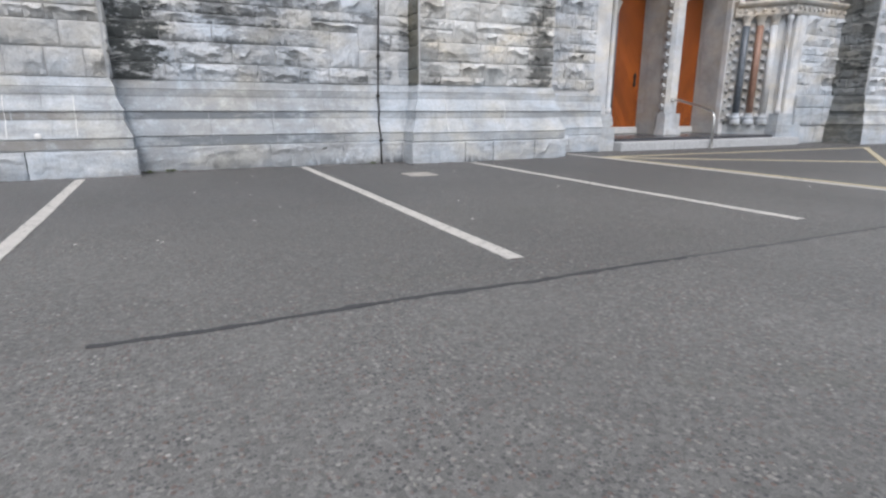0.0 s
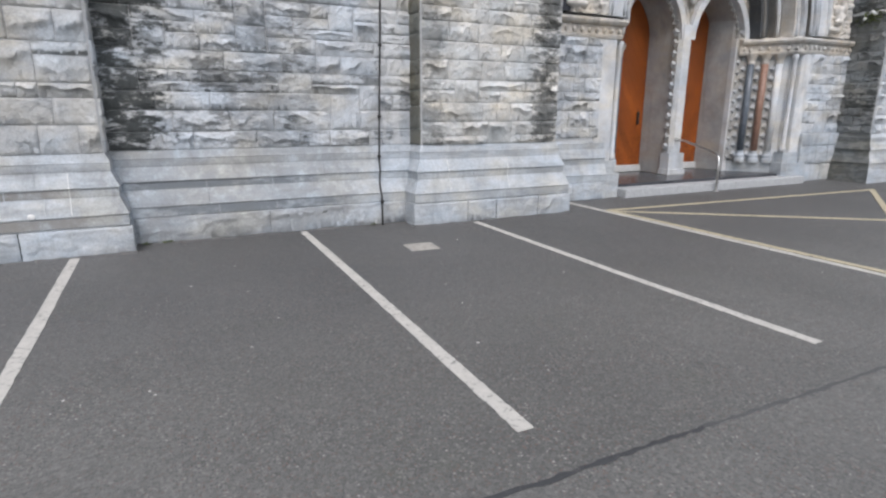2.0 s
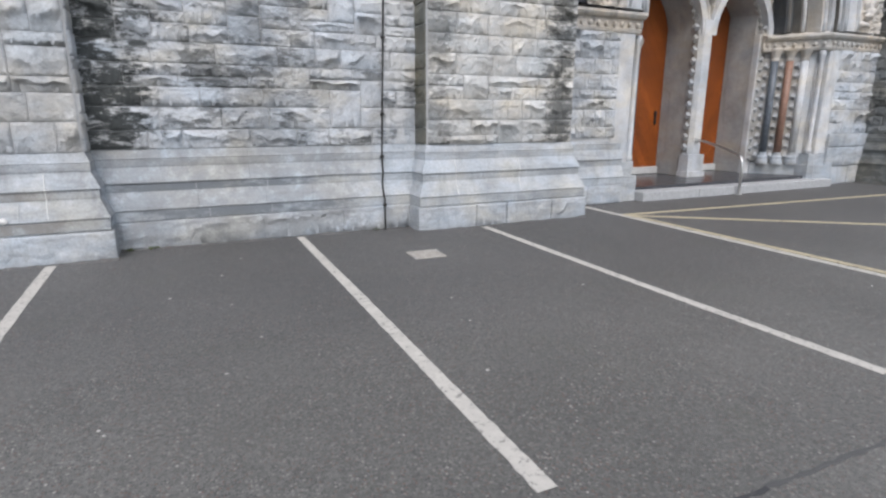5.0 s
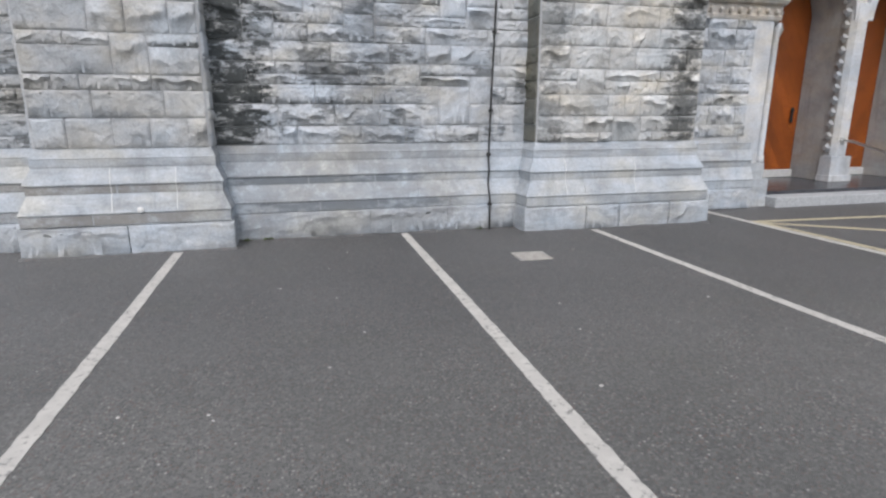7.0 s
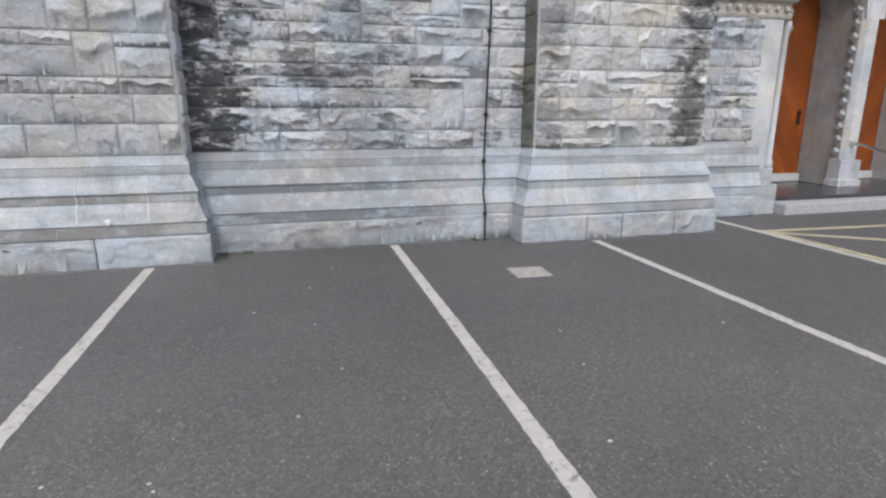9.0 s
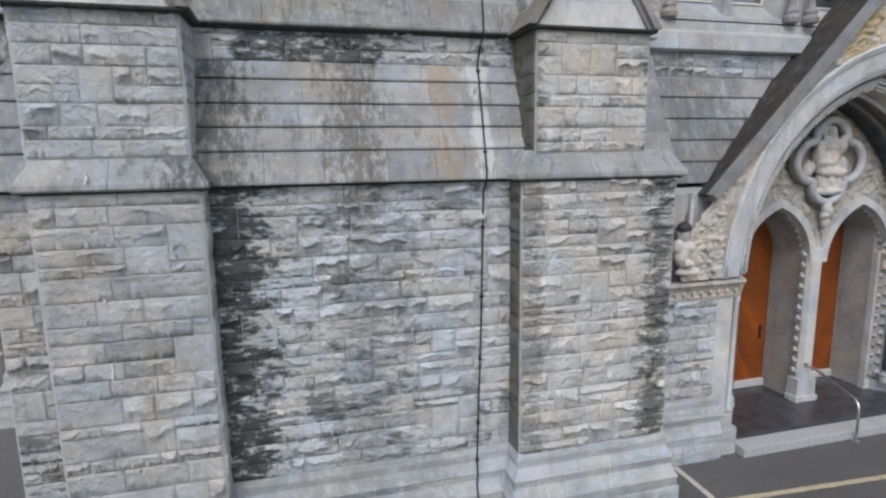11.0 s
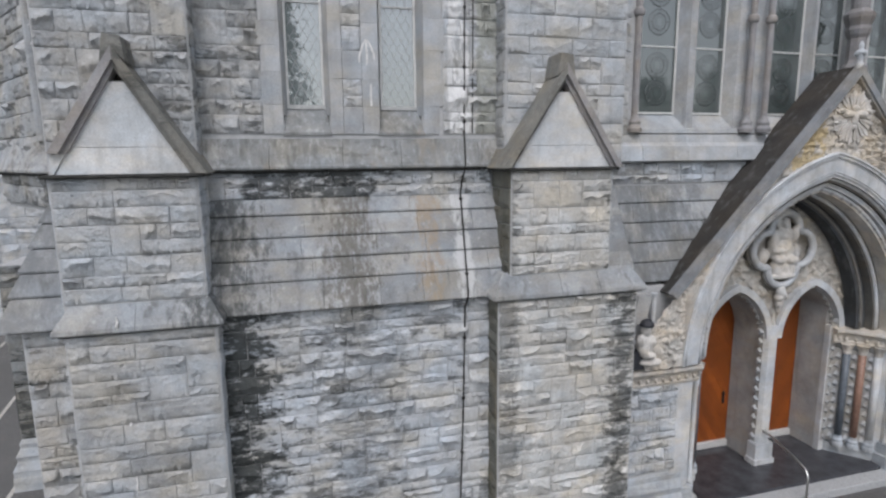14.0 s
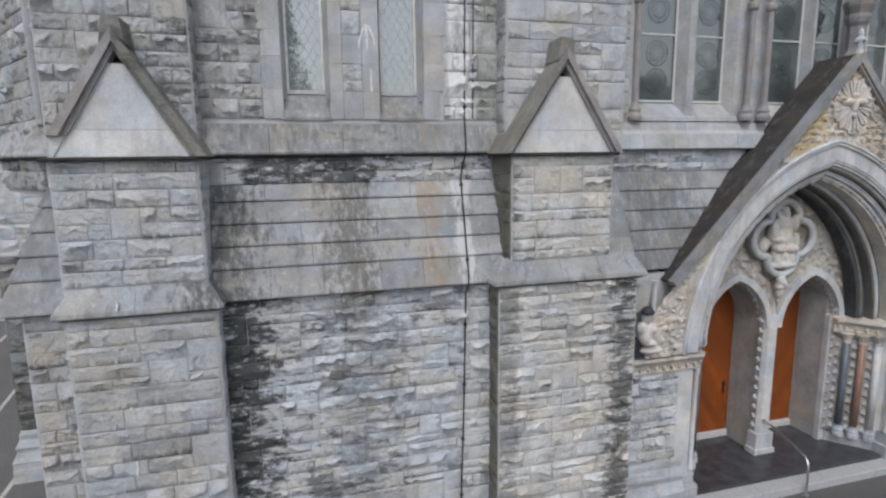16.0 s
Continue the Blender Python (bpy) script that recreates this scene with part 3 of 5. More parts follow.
HATCH = [((5.97, 6.80), (12.2, 6.44)), ((5.96, 6.76), (6.9, 6.08), (8.6, 4.83), (10.1, 3.7)), ((12.0, 6.38), (7.2, 3.5)), ((5.995, 6.76), (6.026, 5.9), (6.022, 2.6))]
for k, bends in enumerate(HATCH):
    ob = new("hatch_line", mesh_of("hatch_line", strip_bm(bends, 0.085, 0.005 + 0.001 * k, seed=20 + k), yellow_paint))
    tagged(ob, "faded yellow painted keep-clear line on asphalt", "line", "keep-clear box lines", "structure")


# ---- tower: lower stage ----
XB1, XB2 = (-1.81, -0.31), (3.15, 5.20)
WALL, FRONT = 7.42, 7.09
PLAN = [(-2.34, 16.0), (-2.34, WALL), (XB1[0], WALL), (XB1[0], FRONT), (XB1[1], FRONT), (XB1[1], WALL), (XB2[0], WALL), (XB2[0], FRONT), (XB2[1], FRONT), (XB2[1], 7.90)]
E_ = -0.012
UPC = 7.80
tower_wall = core("wall_tower_lower", "grey rock-faced limestone tower wall, dark with algae near the buttress", [(-2.34 + E_, 5.1, WALL + E_, 16.0, 0.0, 4.43), (-2.06 + E_, 4.86, UPC, 16.0, 4.43, 5.7)])
buttress_1 = core("wall_buttress", "grey rock-faced limestone buttress against the tower", [(XB1[0] + E_, XB1[1] - E_, FRONT + E_, WALL + E_, 0.0, 4.6)], "buttress")
buttress_2 = core("wall_buttress", "warm grey rock-faced limestone buttress at the tower's corner", [(XB2[0] + E_, XB2[1] - E_, FRONT + E_, 8.6, 0.0, 4.6)], "buttress")

PL_TOP = [(0.0, 1.03), (0.004, 1.02), (0.044, 0.925), (0.050, 0.912), (0.050, 0.905), (0.046, 0.900), (0.046, 0.825), (0.050, 0.812), (0.110, 0.690), (0.116, 0.676), (0.115, 0.669), (0.098, 0.664), (0.096, 0.605)]
PL_MID = [(0.096, 0.603), (0.097, 0.580), (0.101, 0.566), (0.164, 0.422), (0.171, 0.408), (0.170, 0.401), (0.158, 0.394), (0.157, 0.287)]
plinth = thing("plinth", "moulded pale blue-grey dressed limestone plinth with water-stained roll mouldings", "plinth", "structure")
sweep_blocks(plinth, PLAN + [(6.78, 7.90)], PL_TOP, dressed, 31, "plinth_block", (0.55, 1.1), gap=0.002, only=range(10))
sweep_blocks(plinth, PLAN + [(6.78, 7.90)], PL_MID, dressed, 32, "plinth_block", (0.5, 1.0), gap=0.002, only=range(10))
FASCIAS = ([(0.049, 0.897), (0.050, 0.890), (0.050, 0.836), (0.047, 0.828)], [(0.100, 0.660), (0.101, 0.650), (0.101, 0.592), (0.098, 0.584)], [(0.161, 0.390), (0.162, 0.380), (0.162, 0.300), (0.159, 0.292)])
for k, prof in enumerate(FASCIAS):
    sweep_blocks(plinth, PLAN + [(6.78, 7.90)], prof, fascia_stone if k else dressed, 37 + k, "fascia_stone", (0.4, 0.95), gap=0.012, only=range(10))
BASE = [(0.15, 0.285), (0.165, 0.283), (0.172, 0.24), (0.175, 0.0)]
sweep_blocks(plinth, PLAN + [(6.78, 7.90)], BASE, dressed, 33, "plinth_footing", (3, 4), gap=0.0, only=(0, 1, 2, 4, 5, 6, 8, 9))
for origin, along, length, seed in (((-2.53, WALL - 0.162, 0), (1, 0), 0.52, 41), ((XB1[0] - 0.19, FRONT - 0.162, 0), (1, 0), 1.88, 42), ((XB1[1] + 0.19, WALL - 0.162, 0), (1, 0), 3.08, 44), ((XB2[0] - 0.19, FRONT - 0.162, 0), (1, 0), 2.43, 45), ((5.4, 7.71, 0), (1, 0), 1.3, 46)):
    masonry(plinth, origin, along, length, 0.284, dressed, seed, 0.29, 0.32, 0.7, 1.5, swell=0.055, name="footing_stone")

# asphalt lapped unevenly against the foot of the wall
for k, (xa, xb, y) in enumerate(((-2.52, XB1[0] - 0.17, WALL - 0.175), (XB1[0] - 0.2, XB1[1] + 0.2, FRONT - 0.18), (XB1[1] + 0.18, XB2[0] - 0.18, WALL - 0.18), (XB2[0] - 0.2, XB2[1] + 0.2, FRONT - 0.18), (5.38, 6.6, 7.72))):
    bm = bmesh.new()
    last = None
    n = int((xb - xa) / 0.035)
    for i in range(n + 1):
        x = xa + (xb - xa) * i / n
        up = 0.016 + 0.022 * noise.noise(Vector((x * 2.3, 4.0 * k, 0))) + 0.008 * noise.noise(Vector((x * 11, 4.0 * k, 3)))
        wide = 0.05 + 0.03 * noise.noise(Vector((x * 4, 4.0 * k, 7)))
        ring = [bm.verts.new(c) for c in ((x, y + 0.06, max(0.003, up)), (x, y - 0.012, max(0.002, up)), (x, y - wide, 0.0))]
        if last:
            for q in (0, 1):
                bm.faces.new((last[q], ring[q], ring[q + 1], last[q + 1]))
        last = ring
    tagged(new("asphalt_fillet", mesh_of("asphalt_fillet", bm, asphalt_mat)), "uneven asphalt lapped against the plinth's foot", "kerb", "", "structure")

# proud white repointing in a few plinth joints
for fx, fy in ((3.48, FRONT), (4.37, FRONT), (-1.20, FRONT), (-0.63, FRONT)):
    for prof in (PL_TOP[7:], PL_MID[:4]):
        bm = bmesh.new()
        add_tube(bm, [(fx + 0.003 * (k % 2), fy - o - 0.001, zz) for k, (o, zz) in enumerate(prof)], 0.0055, 6)
        part("pointing", bm, frame_white, plinth, "proud white mortar pointing")

bm = bmesh.new()
bmesh.ops.create_icosphere(bm, subdivisions=2, radius=0.03, matrix=Matrix.Translation((-0.95, FRONT - 0.176, 0.43)) @ Matrix.Diagonal((1.1, 0.35, 1.0, 1)))
part("lime_spot", bm, lime, plinth, "white lime spot")
# rough faces
H_LOW = 3.42
masonry(tower_wall, (XB1[1], WALL, 1.0), (1, 0), XB2[0] - XB1[1], H_LOW, rock_recess, 51, 0.13, 0.25, 0.26, 0.72)
# Darker stone here holds the set-back wall's shade as well as dirt.
masonry(tower_wall, (-2.34, WALL, 1.0), (1, 0), XB1[0] + 2.34, H_LOW, rock_upper, 52, 0.15, 0.28, 0.25, 0.6)
masonry(buttress_1, (XB1[0], FRONT, 1.0), (1, 0), XB1[1] - XB1[0], H_LOW, rock_warm, 53, 0.16, 0.29, 0.3, 0.78, swell=0.045)
masonry(buttress_1, (XB1[1], FRONT, 1.0), (0, 1), WALL - FRONT, H_LOW, rock_grey, 54, 0.12, 0.22, 0.3, 0.4, swell=0.02)
masonry(buttress_1, (XB1[0], WALL, 1.0), (0, -1), WALL - FRONT, H_LOW, rock_grey, 55, 0.12, 0.22, 0.3, 0.4, swell=0.02)
masonry(buttress_2, (XB2[0], FRONT, 1.0), (1, 0), XB2[1] - XB2[0], H_LOW, rock_corner, 56, 0.12, 0.24, 0.28, 0.72)
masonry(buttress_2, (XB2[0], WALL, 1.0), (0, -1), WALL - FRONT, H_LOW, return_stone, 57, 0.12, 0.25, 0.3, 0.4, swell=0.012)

# set-offs, drips and the weathered slope between the buttresses
setoff = thing("string_course", "sloping grey dressed limestone set-off with a dark undercut drip", "string course", "structure")
DRIP = [(-0.07, 4.76), (0.10, 4.49), (0.105, 4.445), (0.09, 4.425), (0.03, 4.445)]
# Strip under the drip: crust and ledge shade painted as one black.
DRIP_SHADE_CRUST = [(0.02, 4.44), (0.062, 4.43), (0.055, 4.405), (0.03, 4.395)]
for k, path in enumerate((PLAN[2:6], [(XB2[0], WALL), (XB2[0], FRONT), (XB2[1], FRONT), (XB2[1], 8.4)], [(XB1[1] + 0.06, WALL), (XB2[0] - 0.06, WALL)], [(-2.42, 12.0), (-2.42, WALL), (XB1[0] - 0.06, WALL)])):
    sweep_blocks(setoff, path, DRIP_SHADE_CRUST, shade_crust, 63 + k, "drip", (1.0, 1.6), gap=0.0)
sweep_blocks(setoff, PLAN[2:6], DRIP, ashlar, 61, "setoff_block", (0.5, 0.9))
sweep_blocks(setoff, [(XB2[0], WALL), (XB2[0], FRONT), (XB2[1], FRONT), (XB2[1], 8.4)], DRIP, ashlar, 62, "setoff_block", (0.5, 0.9))
slope = thing("weathering", "sloping courses of water-stained grey ashlar with rust streaks", "weathering", "structure")
COURSES = (4.42, 4.78, 5.04, 5.30, 5.57, 5.81)


def weathering(path, seed, z0=4.42, z1=5.80, o0=0.12, o1=-0.36, only=None):
    for k, (za, zb) in enumerate(zip(COURSES, COURSES[1:])):
        a, b = (za - z0) / (z1 - z0), (zb - z0) / (z1 - z0)
        oa, ob = o0 + (o1 - o0) * a, o0 + (o1 - o0) * b
        lip = 0.022
        prof = [(ob - 0.02, zb + 0.01), (ob + lip * 0.2, zb), (oa + lip, za + 0.035), (oa + lip * 0.9, za + 0.014), (oa - 0.03, za + 0.010)]
        sweep_blocks(slope, path, prof, ashlar, seed + k, "ashlar_block", (0.5, 0.95), gap=0.004, only=only)


weathering([(XB1[1] - 0.3, WALL), (XB2[0] + 0.3, WALL)], 70)
weathering([(-2.42, 12.0), (-2.42, WALL), (XB1[0] + 0.2, WALL)], 80)
for k in range(5):     # stepped ashlar shoulder of the corner buttress
    za, zb = 4.70 + 0.26 * k, 4.70 + 0.26 * (k + 1)
    xa, xb = 5.20 - 0.084 * k, 5.20 - 0.084 * (k + 1)
    part("shoulder_stone", prism_bm([(4.766, za + 0.002), (xa + 0.012, za + 0.002), (xa + 0.010, za + 0.03), (xb + 0.004, zb), (4.766, zb)], "y", 7.17, 8.6), ashlar, slope)

# ---- tower: middle stage ----
UP = 7.78
U1, U2 = (-1.80, -0.39), (3.34, 4.77)
UF = 7.15
wall_mid = core("wall_tower_middle", "grey rock-faced limestone tower wall above the sloping course", [(-2.06 + E_, 4.86, UP + E_, 16.0, 5.7, 6.6)])
masonry(wall_mid, (XB1[1] - 0.2, UP, 5.78), (1, 0), 3.8, 0.37, rock_mid, 101, 0.13, 0.2, 0.25, 0.6)
masonry(wall_mid, (-2.06, UP, 5.78), (1, 0), 0.3, 0.37, rock_grey, 102, 0.13, 0.2, 0.2, 0.4)
upper_1 = core("wall_buttress_upper", "pale rock-faced limestone upper stage of the buttress", [(U1[0] + E_, U1[1] - E_, UF + E_, UP + E_, 4.6, 6.12)], "buttress")
upper_2 = core("wall_buttress_upper", "pale warm rock-faced limestone upper stage of the corner buttress", [(U2[0] + E_, U2[1] - E_, UF + E_, UP + E_, 4.6, 6.12)], "buttress")
for up, (a, b), seed in ((upper_1, U1, 111), (upper_2, U2, 115)):
    masonry(up, (a, UF, 4.74), (1, 0), b - a, 1.37, rock_warm if up is upper_1 else rock_corner, seed, 0.15, 0.25, 0.25, 0.6, swell=0.05)
    masonry(up, (b, UF, 4.74), (0, 1), UP - UF, 1.37, rock_grey, seed + 1, 0.14, 0.24, 0.3, 0.5, swell=0.015)
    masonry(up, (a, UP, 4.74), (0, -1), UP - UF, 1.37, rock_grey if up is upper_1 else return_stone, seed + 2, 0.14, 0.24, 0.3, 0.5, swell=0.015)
band = thing("string_course", "sloping pale grey limestone string course with a dark drip", "string course", "structure")
STRING = [(-0.02, 6.58), (0.0, 6.56), (0.12, 6.205), (0.135, 6.18), (0.135, 6.155), (0.115, 6.14), (0.04, 6.155)]
# Black strip below the string course: crust plus painted-in shade.
STRING_SHADE_CRUST = [(0.02, 6.15), (0.095, 6.142), (0.085, 6.115), (0.03, 6.10)]
sweep_blocks(band, [(-3.1, 9.3), (-2.06, UP), (U1[0] + 0.1, UP)], STRING, string_stone, 121, "string_block")
sweep_blocks(band, [(-3.1, 9.3), (-2.06, UP), (U1[0] + 0.1, UP)], STRING_SHADE_CRUST, shade_crust, 124, "drip", (1.2, 1.8), gap=0.0)
sweep_blocks(band, [(U1[1] - 0.1, UP), (U2[0] + 0.1, UP)], STRING, string_stone, 122, "string_block", (0.6, 1.1))
sweep_blocks(band, [(U1[1] - 0.1, UP), (U2[0] + 0.1, UP)], STRING_SHADE_CRUST, shade_crust, 123, "drip", (1.2, 1.8), gap=0.0)

# ---- gablets on the buttresses ----
def gablet(cx, inner, outer, cut, left, right, label):
    """A steep little gable: a pale slab in two stones under a moulded coping, a dark sheet giving the shade beneath its
    apex.
    cut: how far the left coping stops short of the drip."""
    g = thing("gablet", label, "gable", "structure", "buttress gablets")
    y0, y1, z0 = 7.03, 7.62, 6.13
    hi, ho = 1.08, 1.30
    at = lambda z: inner * (1 - (z - z0) / hi) + 0.02
    a, b, c, d = z0 + 0.004, z0 + 0.28, z0 + 0.284, z0 + hi - 0.13
    part("lower_slab", prism_bm([(cx - at(a), a), (cx + at(a), a), (cx + at(b), b), (cx - at(b), b)], "y", y0 + 0.07, y1), pale_slab, g)
    part("upper_slab", prism_bm([(cx - at(c), c), (cx + at(c), c), (cx + at(d), d), (cx - at(d), d)], "y", y0 + 0.072, y1), pale_slab, g)
    # Black sheet puts the shade under the apex into colour.
    part("hollow", prism_bm([(cx - at(d), d + 0.004), (cx + at(d), d + 0.004), (cx, z0 + hi + 0.04)], "y", y0 + 0.20, y1), shade_crust, g, "dark sheet for the shade under the apex")
    part("drip", box_bm(cx - outer + 0.03, cx + outer - 0.03, y0 + 0.005, y1, z0 - 0.04, z0, bevel=0.012), shade_crust, g, "dark encrusted drip edge with its shade painted in")
    for s in (-1, 1):
        foot_z = z0 + (cut if s < 0 else 0.0)
        # bands of the coping from the inside out: set-back fillet, hollow, proud outer band
        for name, f0, f1, ya in (("coping_fillet", 0.0, 0.36, y0 + 0.035), ("coping", 0.37, 1.0, y0 - 0.02)):
            edge = []
            for f in (f0, f1):
                w, h = inner + (outer - inner) * f, hi + (ho - hi) * f
                edge.append(((cx + s * w * (1 - (foot_z - z0) / h), foot_z), (cx, z0 + h)))
            (fa, ta), (fb, tb) = edge
            bm = bmesh.new()
            loops = [[bm.verts.new((x, y, z)) for x, z in (fa, fb, tb, ta)] for y in (ya, y1 + 0.15)]
            bm.faces.new(loops[0]), bm.faces.new(loops[1])
            for i in range(4):
                bm.faces.new((loops[0][i], loops[0][(i + 1) % 4], loops[1][(i + 1) % 4], loops[1][i]))
            bmesh.ops.subdivide_edges(bm, edges=bm.edges[:], cuts=5, use_grid_fill=True)
            for v in bm.verts:
                q = noise.noise(v.co * 6) * 0.007 + noise.noise(v.co * 17) * 0.004
                if abs(v.co.x - cx) > 0.001:
                    v.co += Vector((s * 0.8 * q, 0.6 * q, 0.3 * q))
            part(name, bm, left if s < 0 else right, g)
    if cut:
        w = outer * (1 - cut / ho)
        part("kneeler", prism_bm([(cx - inner - 0.02, z0 + 0.004), (cx - at(z0), z0 + 0.004), (cx - inner * (1 - cut / hi) - 0.024, z0 + cut - 0.003), (cx - w + 0.01, z0 + cut - 0.003), (cx - w - 0.01, z0 + 0.05)], "y", y0 + 0.05, y1), pale_slab, g, "pale lime-streaked kneeler stone")
    part("ridge_cap", prism_bm([(cx - 0.12, z0 + ho - 0.16), (cx, z0 + ho - 0.02), (cx + 0.12, z0 + ho - 0.16), (cx + 0.085, z0 + ho + 0.10), (cx - 0.075, z0 + ho + 0.12)], "y", y0 + 0.005, y1 + 0.2), coping_stone, g)
    return g


gablet(-1.075, 0.64, 0.82, 0.22, shaft_stone, coping_stone, "stone gablet with a smooth pale slab and brown lichened copings")
gablet(4.02, 0.70, 0.84, 0.0, coping_stone, shaft_stone, "stone gablet with a smooth pale slab and grey-brown copings")

# ---- tower: upper stage with two lancets ----
UB = 7.45
TOP = 10.4
V1, V2 = (-1.90, -0.42), (3.37, 5.10)
LANCETS = ((0.57, 1.13), (1.76, 2.33))
SILL = 6.92
upper_wall = core("wall_tower_upper", "grey rock-faced limestone upper tower wall round a pair of lancets", [
    (-2.06 + E_, LANCETS[0][0], UP + E_, 8.4, 6.6, TOP), (LANCETS[0][1], LANCETS[1][0], UP + E_, 8.4, 6.6, TOP), (LANCETS[1][1], 5.1, UP + E_, 8.4, 6.6, TOP),
    (LANCETS[0][0], LANCETS[0][1], UP + 0.17, 8.4, 6.6, SILL - 0.06), (LANCETS[1][0], LANCETS[1][1], UP + 0.17, 8.4, 6.6, SILL - 0.06),
    (LANCETS[0][0], LANCETS[0][1], UP + E_, 8.4, 9.9, TOP), (LANCETS[1][0], LANCETS[1][1], UP + E_, 8.4, 9.9, TOP), (-2.06 + E_, 5.1, 8.4, 16.0, 6.6, TOP)])
upper_3 = core("wall_buttress_head", "grey rock-faced limestone buttress head above the gablet", [(V1[0] + E_, V1[1] - E_, UB + E_, UP + E_, 6.12, TOP)], "buttress")
upper_4 = core("wall_buttress_head", "grey rock-faced limestone buttress head above the corner gablet", [(V2[0] + E_, V2[1] - E_, UB + E_, UP + E_, 6.12, TOP)], "buttress")
HU = TOP - 6.58
masonry(upper_wall, (V1[1], UP, 6.58), (1, 0), 0.33 - V1[1], HU, rock_upper, 131, 0.14, 0.26, 0.2, 0.45)
masonry(upper_wall, (2.60, UP, 6.58), (1, 0), V2[0] - 2.60, HU, rock_side, 132, 0.12, 0.24, 0.2, 0.4)
masonry(upper_wall, (-2.06, UP, 6.58), (1, 0), 0.2, HU, rock_upper, 133, 0.2, 0.3, 0.2, 0.3)
masonry(upper_3, (V1[0], UB, 6.2), (1, 0), V1[1] - V1[0], TOP - 6.2, rock_upper, 134, 0.13, 0.25, 0.2, 0.5)
masonry(upper_3, (V1[1], UB, 6.2), (0, 1), UP - UB, TOP - 6.2, rock_upper, 135, 0.16, 0.28, 0.3, 0.4, swell=0.03)
masonry(upper_4, (V2[0], UB, 6.2), (1, 0), V2[1] - V2[0], TOP - 6.2, rock_head, 136, 0.17, 0.30, 0.28, 0.62, swell=0.028)
masonry(upper_4, (V2[0], UP, 6.2), (0, -1), UP - UB, TOP - 6.2, rock_upper, 137, 0.16, 0.28, 0.3, 0.4, swell=0.02)

cant = core("wall_tower_cant", "grey rock-faced limestone canted corner of the tower", [], "wall")
cant.data = mesh_of("wall_tower_cant", prism_bm([(-3.1, 9.315), (-2.06, UP + 0.015), (-2.06, 9.5), (-3.1, 9.5)], "z", 5.7, TOP), mortar)
d = Vector((-2.06 + 3.1, UP - 9.3, 0)).normalized()
masonry(cant, (-3.1, 9.3, 5.75), (d.x, d.y), 1.86, TOP - 5.75, rock_upper, 138, 0.18, 0.3, 0.3, 0.6)
part("arris", tube_bm([(-2.05, UP - 0.03, 6.5), (-2.05, UP - 0.03, TOP)], 0.045, 8), window_stone, cant)
dressing = thing("window_surround", "smooth pale grey dressed limestone surround of paired lancets", "window surround", "structure")


def quoins(x_out, x_in, y, z0, z1, seed):
    """Dressed jamb stones of uneven tails from x_out to the opening at x_in."""
    r, z, k = random.Random(seed), z0, 0
    while z < z1 - 0.05:
        h = min(r.uniform(0.28, 0.42), z1 - z)
        tail = x_out + (x_in - x_out) * (0.0 if k % 2 else r.uniform(0.1, 0.3))
        a, b = sorted((tail, x_in))
        part("jamb_stone", box_bm(a + 0.001, b - 0.0, y, y + 0.30, z + 0.0008, z + h - 0.0008, bevel=0.001), window_stone, dressing)
        z += h
        k += 1


quoins(0.30, 0.56, UP - 0.032, 6.58, TOP - 0.1, 141)
quoins(2.62, 2.34, UP - 0.032, 6.58, TOP - 0.1, 142)
z = 6.58
while z < TOP - 0.3:
    h = 0.34
    part("mullion_stone", box_bm(1.135, 1.295, UP - 0.032, UP + 0.3, z + 0.0008, z + h - 0.0008, bevel=0.001), window_stone, dressing)
    part("mullion_stone", box_bm(1.545, 1.755, UP - 0.032, UP + 0.3, z + 0.0008, z + h - 0.0008, bevel=0.001), window_stone, dressing)
    if z < 6.8 or 7.25 < z < 7.6:
        part("mullion_stone", box_bm(1.3, 1.54, UP - 0.032, UP + 0.3, z + 0.0008, z + h - 0.0008, bevel=0.001), window_stone, dressing)
    z += h
for za, zb, seed in ((6.92, 7.26, 143), (7.60, 9.9, 144)):
    masonry(upper_wall, (1.30, UP, za), (1, 0), 0.24, zb - za, rock_grey, seed, 0.14, 0.2, 0.23, 0.24, swell=0.035)


# lime run-off on the middle pier
stain = thing("lime_stain", "white forked lime stain on the pier between lancets", "stain", "structure")
for pts in ([(1.60, 7.74), (1.56, 7.66), (1.52, 7.54), (1.51, 7.45)], [(1.61, 7.74), (1.61, 7.66), (1.615, 7.52), (1.61, 7.43)], [(1.62, 7.74), (1.66, 7.67), (1.70, 7.57), (1.71, 7.49)], [(1.655, 7.20), (1.65, 7.05), (1.655, 6.93)]):
    bm = tube_bm([(x, UP - 0.031, z) for x, z in pts], [0.009, 0.014, 0.013, 0.005][:len(pts)], 6)
    for v in bm.verts:
        v.co.y = UP - 0.033 + (v.co.y - UP + 0.031) * 0.12
    part("run", bm, lime, stain)


